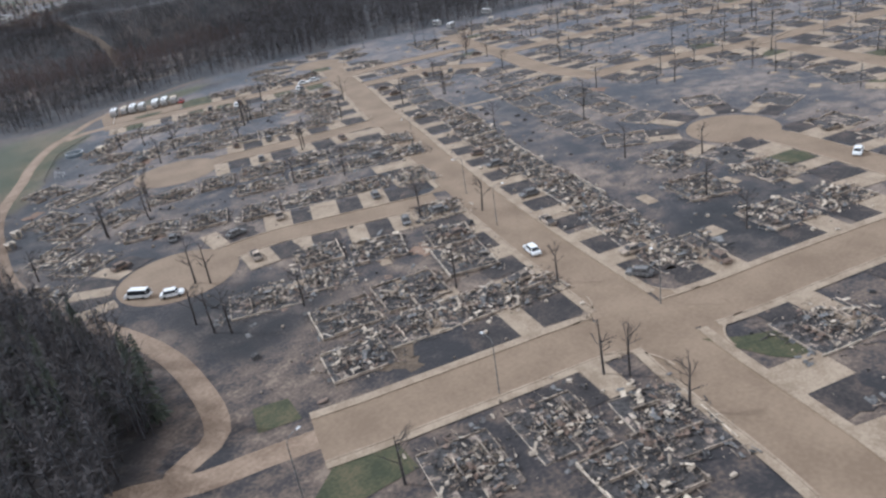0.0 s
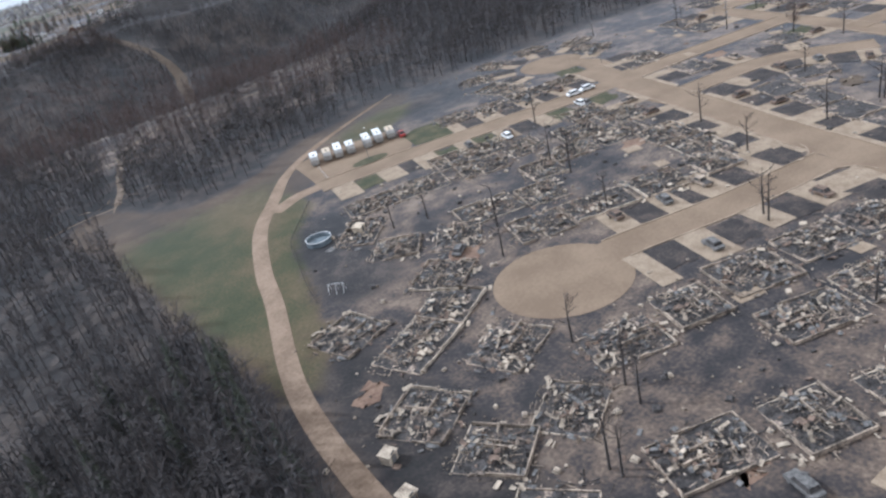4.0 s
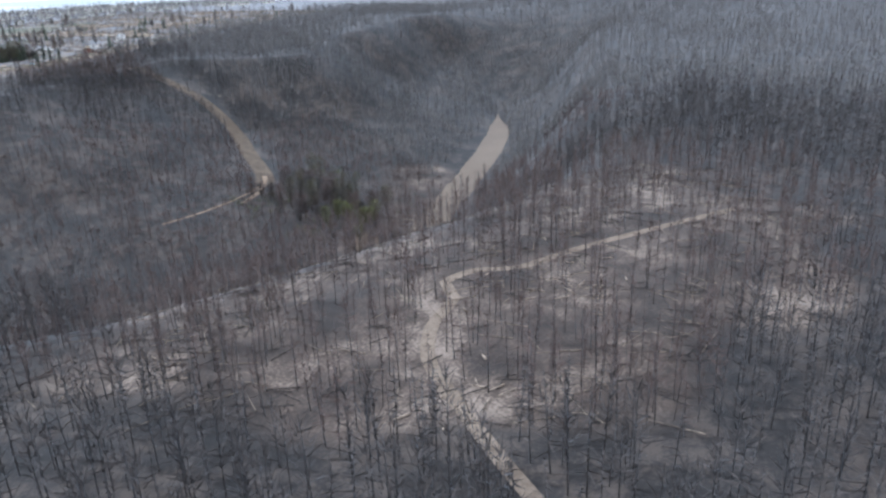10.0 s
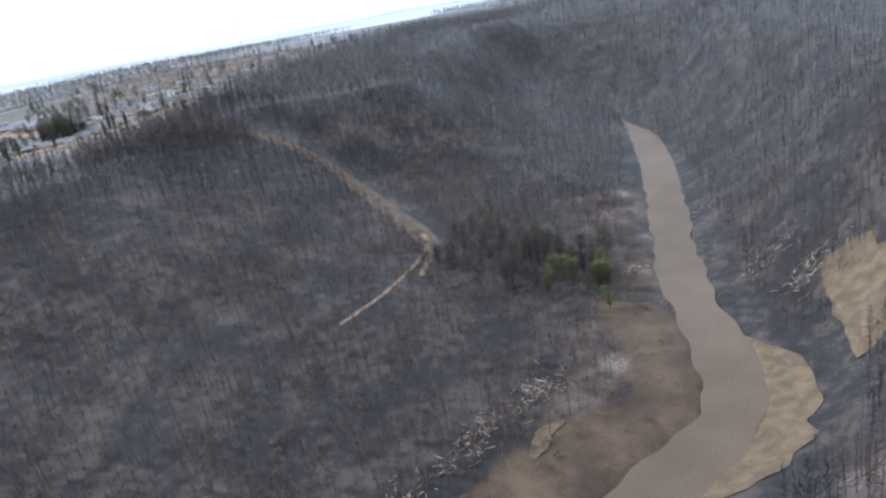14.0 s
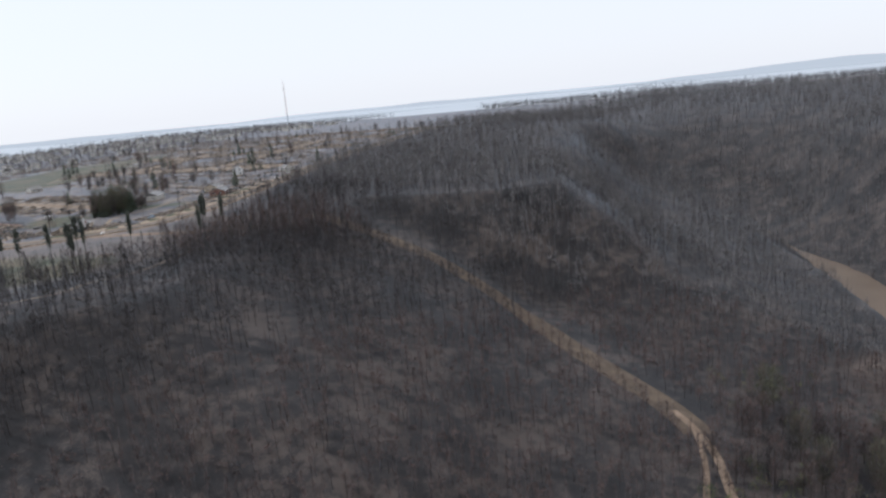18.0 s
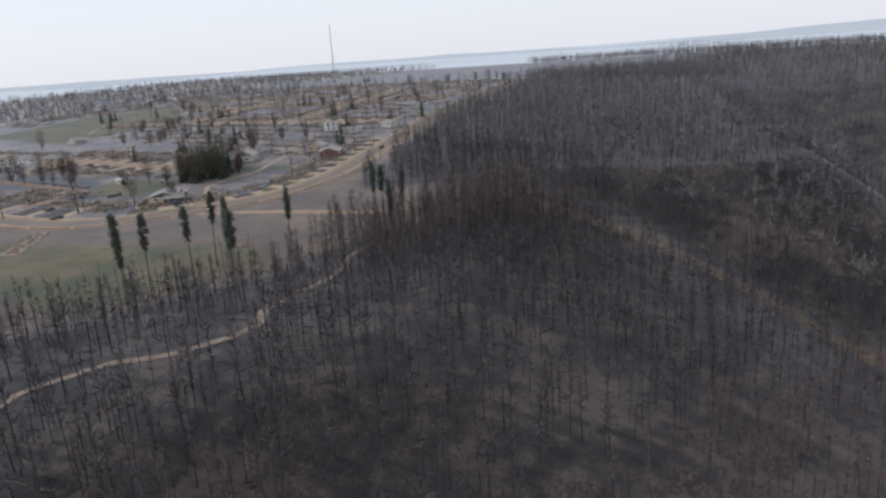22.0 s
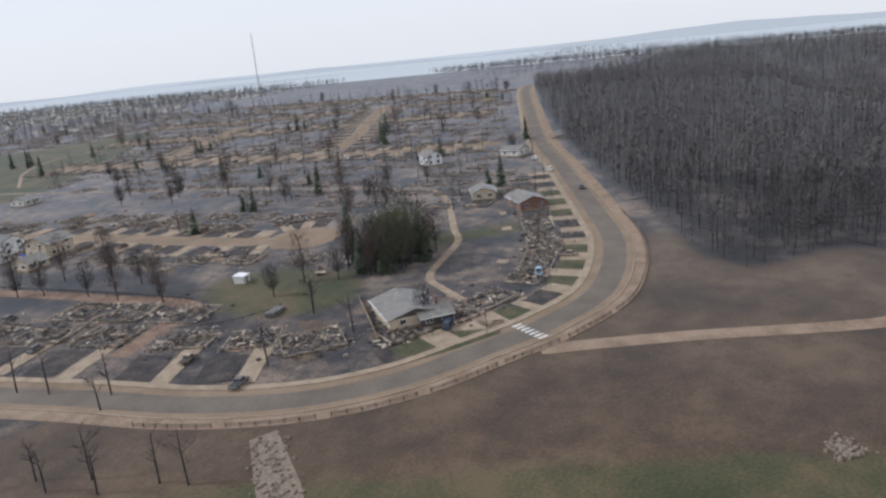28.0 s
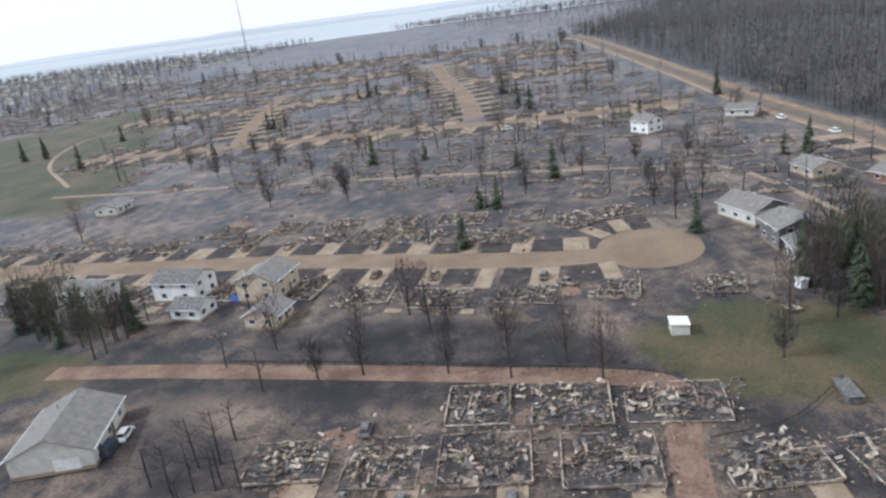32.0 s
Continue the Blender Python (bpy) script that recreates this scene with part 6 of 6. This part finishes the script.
# ---- pavements, crosswalk, rail fence ----
pl = spline(ROAD_P)
tagged(strip("pavement", offset(pl, 7.6), offset(pl, 5.85), 0.16, M_CONC, 0.12), "pale concrete pavement along the parkway", "pavement", kind="structure")
tagged(strip("road_shoulder", offset(pl, -5.85), offset(pl, -9.5), 0.05, M_DIRT), "sandy shoulder outside the parkway", "shoulder", kind="structure")
for pts, w in ((ROAD_A, 4.8), (ROAD_B, 4.8)):
    l = spline(pts)
    for sgn in (1, -1):
        o = offset(l, sgn * (w + 1.1))
        ok = [i for i in range(len(o)) if all(np.min(np.hypot(f[:, 0] - o[i, 0], f[:, 1] - o[i, 1])) > 5.4 for k, f in enumerate(FINE) if ALL_ROADS[k:k + 1] != [pts])]
        runs = np.split(np.array(ok), np.where(np.diff(ok) > 1)[0] + 1)
        for r in runs:
            if len(r) > 3:
                a, b = offset(l, sgn * (w + 1.75))[r], offset(l, sgn * (w + 0.4))[r]
                tagged(strip("pavement", a if sgn > 0 else b, b if sgn > 0 else a, 0.158, M_CONC), "pale concrete pavement beside the street", "pavement", kind="structure")
cw = thing("crosswalk", "white painted crosswalk bars on the parkway", "road marking")
for k in range(7):
    q = -4.6 + 1.5 * k
    s = Shape()
    x, y = 134.5 + 0.36 * q, 1083.6 + 0.93 * q
    s.box((x, y, H(x, y) + 0.085), (2.6, 0.7, 0.02), math.atan2(-0.36, 0.93))
    part("bar", s, M_PAINT, cw)
ol = offset(spline(ROAD_P, 2.4), -9.0)
ol = ol[(ol[:, 0] > 66) & (ol[:, 0] < 236) & (ol[:, 1] < 1140)]
for k in range(0, len(ol) - 6, 7):
    seg = ol[k:k + 7]
    if 128 < seg[3][0] < 140:
        continue
    fence = thing("rail_fence", "low weathered timber rail fence along the road", "fence", "rail fences along the parkway")
    for x, y in seg:
        s = Shape()
        s.box((x, y, H(x, y) + 0.5), (0.18, 0.18, 1.1))
        part("post", s, M_WOOD, fence)
    for h in (0.45, 0.85):
        s = Shape()
        s.loft([[(x, y - 0.05, H(x, y) + h - 0.07), (x, y + 0.05, H(x, y) + h - 0.07), (x, y + 0.05, H(x, y) + h + 0.07), (x, y - 0.05, H(x, y) + h + 0.07)] for x, y in seg])
        part("rail", s, M_WOOD, fence)

# ---- lamps and poles ----
def street_lamp(x, y, rz, tall=8.5):
    top = thing("street_lamp", "slender grey steel street lamp with curved arm", "lamp", "street lamps")
    s = Shape()
    s.tube((0, 0, 0), (0, 0, tall), 0.10, 0.06, 8)
    part("pole", s, M_GREYM, top)
    s = Shape()
    p = [(0, 0, tall), (0.4, 0, tall + 0.5), (1.1, 0, tall + 0.75), (1.9, 0, tall + 0.75)]
    for a, b in zip(p[:-1], p[1:]):
        s.tube(a, b, 0.05, 0.05, 6)
    part("arm", s, M_GREYM, top)
    s = Shape()
    s.box((2.2, 0, tall + 0.74), (0.7, 0.28, 0.14), taper=0.7)
    part("lamp_head", s, M_WHITE, top)
    top.matrix_basis = at(x, y, rz)

for x, y, rz in ((129, 1091.5, -2.0), (119, 169, 2.8), (93, 320, 0.5), (94, 108, -0.4), (87, 62.5, 1.2), (54, 66, 1.5), (103, 128, 2.8), (183, 305, 1), (76, 1158, 2.5), (152, 138, 1), (24, 70, 0.3), (162, 1092, -1.5), (63, 1190, 2.8)):
    street_lamp(x, y, rz, 8.5)

mast = thing("radio_mast", "slender lattice radio mast far behind the town", "mast")
for k in range(3):
    a = 2 * math.pi * k / 3
    s = Shape()
    s.tube((1.1 * math.cos(a), 1.1 * math.sin(a), 0), (0.35 * math.cos(a), 0.35 * math.sin(a), 88), 0.16, 0.1, 5)
    part("leg", s, M_GREYM, mast)
    s = Shape()
    for h in range(0, 84, 4):
        q, w = 1.1 - 0.75 * h / 88, 1.1 - 0.75 * (h + 4) / 88
        e = a + 2 * math.pi / 3
        s.tube((q * math.cos(a), q * math.sin(a), h), (w * math.cos(e), w * math.sin(e), h + 4), 0.06, 0.06, 4, caps=False)
    part("brace", s, M_GREYM, mast)
mast.matrix_basis = at(680, 1775)

# ---- above-ground pool, fences of the gardens ----
pool = thing("garden_pool", "round above-ground pool with pale rim on scorched lawn", "pool")
s = Shape()
for k in range(28):
    a, b = 2 * math.pi * k / 28, 2 * math.pi * (k + 1) / 28
    s.add([(3 * math.cos(t), 3 * math.sin(t), z) for t, z in ((a, 0), (b, 0), (b, 1.2), (a, 1.2))] + [(2.9 * math.cos(t), 2.9 * math.sin(t), z) for t, z in ((a, 0), (b, 0), (b, 1.2), (a, 1.2))],
          [(0, 1, 2, 3), (7, 6, 5, 4), (3, 2, 6, 7)])
part("wall", s, M_POOL, pool)
s = Shape()
s.add([(2.9 * math.cos(2 * math.pi * k / 28), 2.9 * math.sin(2 * math.pi * k / 28), 0.25) for k in range(28)], [tuple(range(28))])
part("pool_floor", s, M_POOL, pool, "ash-stained blue liner")
s = Shape()
for k in range(28):
    a, b = 2 * math.pi * k / 28, 2 * math.pi * (k + 1) / 28
    s.tube((3 * math.cos(a), 3 * math.sin(a), 1.22), (3 * math.cos(b), 3 * math.sin(b), 1.22), 0.09, 0.09, 5)
part("rim", s, M_WHITE, pool)
pool.matrix_basis = at(54, 286.5)

def picket(pts, label, mat, h=0.9, gap=2.5):
    l = spline(pts, gap)
    top = thing("garden_fence", label, "fence", "garden fences")
    for x, y in l:
        s = Shape()
        s.box((x, y, H(x, y) + h / 2), (0.12, 0.12, h))
        part("post", s, mat, top)
    s = Shape()
    s.loft([[(x, y - 0.03, H(x, y) + h * 0.6), (x, y + 0.03, H(x, y) + h * 0.6), (x, y + 0.03, H(x, y) + h * 0.8), (x, y - 0.03, H(x, y) + h * 0.8)] for x, y in l])
    part("rail", s, mat, top)

picket([(38, 262), (41, 271), (45, 281), (50, 293), (58, 302), (66, 311)], "charred garden fence beside the grass", M_CHAR)
picket([(87, 344), (83, 333), (79, 322)], "white low rail round the gravel lot", M_WHITE, 0.5)
picket([(113, 343), (110, 338)], "white low rail round the gravel lot", M_WHITE, 0.5)
def board_fence(pts, label, mat, h=1.5):
    l = spline(pts, 1.8)
    top = thing("board_fence", label, "fence", "garden fences")
    for (x0, y0), (x1, y1) in zip(l[:-1], l[1:]):
        s = Shape()
        s.box((x0, y0, H(x0, y0) + h / 2), (0.12, 0.12, h + 0.1))
        part("post", s, M_WOOD, top)
        s = Shape()
        mx, my = (x0 + x1) / 2, (y0 + y1) / 2
        s.box((mx, my, H(mx, my) + h / 2 + 0.05), (math.hypot(x1 - x0, y1 - y0) - 0.13, 0.04, h - 0.1), math.atan2(y1 - y0, x1 - x0))
        part("panel", s, mat, top)

board_fence([(135, 1135), (124, 1122), (116, 1113)], "pale weathered board fence beside the standing house", M_CONC)
picket([(120, 1152), (108, 1158), (100, 1168)], "charred fence behind the lane", M_CHAR, 1.0)
picket([(116, 1180), (112, 1200), (104, 1232), (96, 1262)], "charred fence along the dirt lane", M_CHAR, 1.4)
frame_ = thing("swing_frame", "bare steel swing frame on scorched lawn", "swing frame")
for y in (-1.6, 0, 1.6):
    for k in (-1, 1):
        s = Shape()
        s.tube((k * 0.9, y, 0), (0, y, 1.9), 0.05, 0.05, 5)
        part("leg", s, M_WHITE, frame_)
s = Shape()
s.tube((0, -1.7, 1.9), (0, 1.7, 1.9), 0.05, 0.05, 5)
part("top_bar", s, M_WHITE, frame_)
frame_.matrix_basis = at(43, 262, 0.7)
s = Shape()
s.box((0, 0, 0), (3.4, 2.6, 0.05), 0, (0.5, 0.1))
tarp = part("tarpaulin", s, M_BLUE)
tagged(tarp, "bright blue tarpaulin over a low roof", "tarpaulin")
tarp.matrix_basis = at(121, 1283, 0.3, 1.2)

# ---- clutter between the ruins ----
def clutter(name, count, mat, label, size, flat_=False):
    s = Shape()
    n = 0
    while n < count:
        u, v = rng.choice(ruin_spots)
        if u > 260 and rng.random() < 0.7:
            continue
        x, y = u + rng.gauss(0, 8), v + rng.gauss(0, 8)
        if not clear_of_roads(x, y, 5.5):
            continue
        q = rng.uniform(*size)
        s.box((x, y, H(x, y) + (0.1 if flat_ else 0.2)), (q, q * rng.uniform(0.3, 1.4), 0.08 if flat_ else q * rng.uniform(0.3, 0.8)), rng.uniform(0, 3.1), (rng.gauss(0, 0.15), rng.gauss(0, 0.15)), taper=0.8)
        n += 1
    tagged(part(name, s, mat), label, "debris", kind="stuff")

clutter("scattered_debris", 2200, M_SLAB, "ash-white scraps strewn over scorched gardens", (0.2, 1.0))
clutter("scattered_debris", 1500, M_CHAR, "charred lumps strewn over scorched gardens", (0.3, 1.4))
clutter("scattered_sheets", 600, M_GREYM, "buckled metal sheets strewn over scorched gardens", (0.6, 2.2), True)
clutter("scattered_sheets", 400, M_RUST, "rusty metal sheets strewn over scorched gardens", (0.6, 2.0), True)

clutter("scattered_debris", 2600, M_PALE, "pale ash and scraps strewn round burnt footings", (0.15, 0.6))

# ---- valley floor: shrubs, stranded logs, sandy banks ----
def bushes(name, spots, mat, low, high, label):
    """Low leafy clumps of many small blades."""
    vv, ff = [], []
    for x, y in spots:
        z, w = H(x, y), nr.uniform(low, high)
        for _ in range(46):
            a, e, q = nr.uniform(0, 6.28), nr.uniform(0.0, 1.4), w * nr.uniform(0.6, 1.0)
            px, py, pz = x + q * math.cos(a) * math.cos(e), y + q * math.sin(a) * math.cos(e), z + 0.2 + 1.1 * q * math.sin(e)
            h, g = nr.uniform(0.25, 0.5) * (0.6 + 0.25 * w), nr.uniform(0, 6.28)
            i = len(vv)
            vv += [(px, py, pz), (px + h * math.cos(g), py + h * math.sin(g), pz + nr.uniform(-0.1, 0.3)), (px + h * math.cos(g + 1.2), py + h * math.sin(g + 1.2), pz + nr.uniform(0.1, 0.5))]
            ff.append((i, i + 1, i + 2))
    tagged(new(name, fast_mesh(name, np.array(vv), np.array(ff), mat)), label, "shrubs", kind="stuff")

M_SHRUB = material("olive_shrub_leaves", (0.05, 0.058, 0.024), (0.14, 0.14, 0.055), 3.0, 0.9, bump=0.0)
spots = [(rng.gauss(205, 18), rng.gauss(688, 9)) for _ in range(60)] + [(rng.gauss(250, 12), rng.gauss(763, 8)) for _ in range(25)] + [(rng.uniform(165, 205), rng.uniform(712, 745)) for _ in range(40)]
bushes("shrubs", spots, M_SHRUB, 1.0, 2.6, "olive-green shrubs in young leaf on the valley floor")
spots = []
while len(spots) < 900:
    x, y = rng.uniform(-40, 330), rng.uniform(600, 860)
    dd, nn = river_side(x, y)
    if nn and dd > 17 and near_line(CLEARING, np.array([x]), np.array([y]))[0] > 6:
        spots.append((x, y))
bushes("bare_shrubs", spots, M_TWIG, 0.9, 2.4, "leafless brown shrubs on the valley floor")
s = Shape()
for cx, cy, n, sx, sy in ((135, 643, 70, 7, 3), (104, 641, 60, 9, 3), (120, 643, 30, 9, 3), (234, 671, 40, 3, 1.5), (80, 640, 40, 8, 4), (232, 603, 60, 6, 4), (250, 622, 30, 7, 4), (300, 682, 18, 9, 4), (60, 436, 14, 6, 4), (100, 452, 20, 8, 5), (36, 386, 12, 5, 3)):
    for _ in range(n):
        x, y, a, ln = cx + rng.gauss(0, sx), cy + rng.gauss(0, sy), rng.uniform(0, 3.1), rng.uniform(1.0, 4)
        ex, ey = x + ln * math.cos(a), y + ln * math.sin(a)
        s.tube((x, y, H(x, y) + 0.25), (ex, ey, H(ex, ey) + 0.3), 0.16, 0.08, 5)
tagged(part("stranded_logs", s, M_PALE), "heaps of bleached stranded logs", "logs", kind="stuff")
def bank_sheet(name, line, far, mat, label, category, seed, rows=6, start=0.0):
    """A ragged sheet of bare ground, laid from a line down or up the slope beside it."""
    l = spline(line, 2.5)
    n = len(l)
    side_ = offset(l, 1.0) - l
    reach = np.array([math.sin(math.pi * (k + 0.5) / n) ** 0.7 * (1 + 0.35 * noise.noise(Vector((k * 0.3, seed, 0)))) for k in range(n)])[:, None]
    edge = np.array([1.6 * noise.noise(Vector((k * 0.35, seed + 5, 0))) for k in range(n)])[:, None]
    v = []
    for q in range(rows):
        p = l + side_ * (start + edge + far * reach * q / (rows - 1))
        v += [(x, y, H(x, y) + 0.3 + 0.35 * noise.noise(Vector((x * 0.3, y * 0.3, seed)))) for x, y in p]
    f = [(r * n + k + 1, r * n + k, r * n + n + k, r * n + n + k + 1) for r in range(rows - 1) for k in range(n - 1)]
    return tagged(mesh_object(name, v, f, [mat]), label, category, kind="structure")

M_CLAY = material("tan_clay_and_sand", (0.088, 0.059, 0.031), (0.162, 0.114, 0.064), 4.0, 0.87, bump=0.5)
bank_sheet("sandy_bank", [(112, 585), (130, 583), (150, 583), (170, 588), (188, 598), (202, 611)], -15, M_CLAY, "tan sandbar beside the brown river", "bank", 3, 7, 2.6)
bank_sheet("sandy_bank", [(196, 622), (206, 634), (222, 648), (240, 664)], 3.0, M_CLAY, "narrow sandy river bank", "bank", 9, 3)
bank_sheet("sandy_bank", [(110, 624), (118, 625), (128, 628)], 5, M_CLAY, "bare tan patch on the river flat", "bank", 12, 4)
bank_sheet("clay_cliff", [(186, 572), (200, 580), (216, 590), (232, 600)], -24, M_CLAY, "tan clay slip on the valley side", "cliff", 6, 8)

# bare reddish and tan soil round the ruins
for k in range(420):
    u, v = rng.choice(ruin_spots)
    if u < 200:
        x, y = u + rng.gauss(0, 7), v + rng.gauss(0, 7)
        if clear_of_roads(x, y, 8):
            patch("bare_soil", x, y, rng.uniform(0, 3), rng.uniform(4, 9), rng.uniform(3, 7), 0.03, M_REDDIRT if rng.random() < 0.6 else M_CUT, "bare reddish soil beside burnt footings", "soil", 5, rough_edge=0.7)

# ---- far distance ----
for k, (r0, base, amp) in enumerate(((2650, 4, 16), (3400, 14, 34))):
    v, n = [], 160
    for i in range(n + 1):
        a = radians(-40 + 190 * i / n)
        z = base + amp * (0.5 + noise.noise(Vector((i * 0.06, k * 9.0, 0))) + 0.25 * noise.noise(Vector((i * 0.31, k * 5.0, 2)))) * (0.30 + 0.70 * max(0.0, math.sin(a)))
        x, y = 200 + r0 * math.sin(a), 600 + r0 * math.cos(a)
        v += [(x, y, -60), (x, y, z), (x + 200 * math.sin(a), y + 200 * math.cos(a), -60)]
    f = [(3 * i + j, 3 * i + 3 + j, 3 * i + 4 + j, 3 * i + 1 + j) for i in range(n) for j in (0, 1)]
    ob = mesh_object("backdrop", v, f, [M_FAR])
    tagged(ob, "wooded hills on the horizon in painted haze glow", "hills", kind="structure")
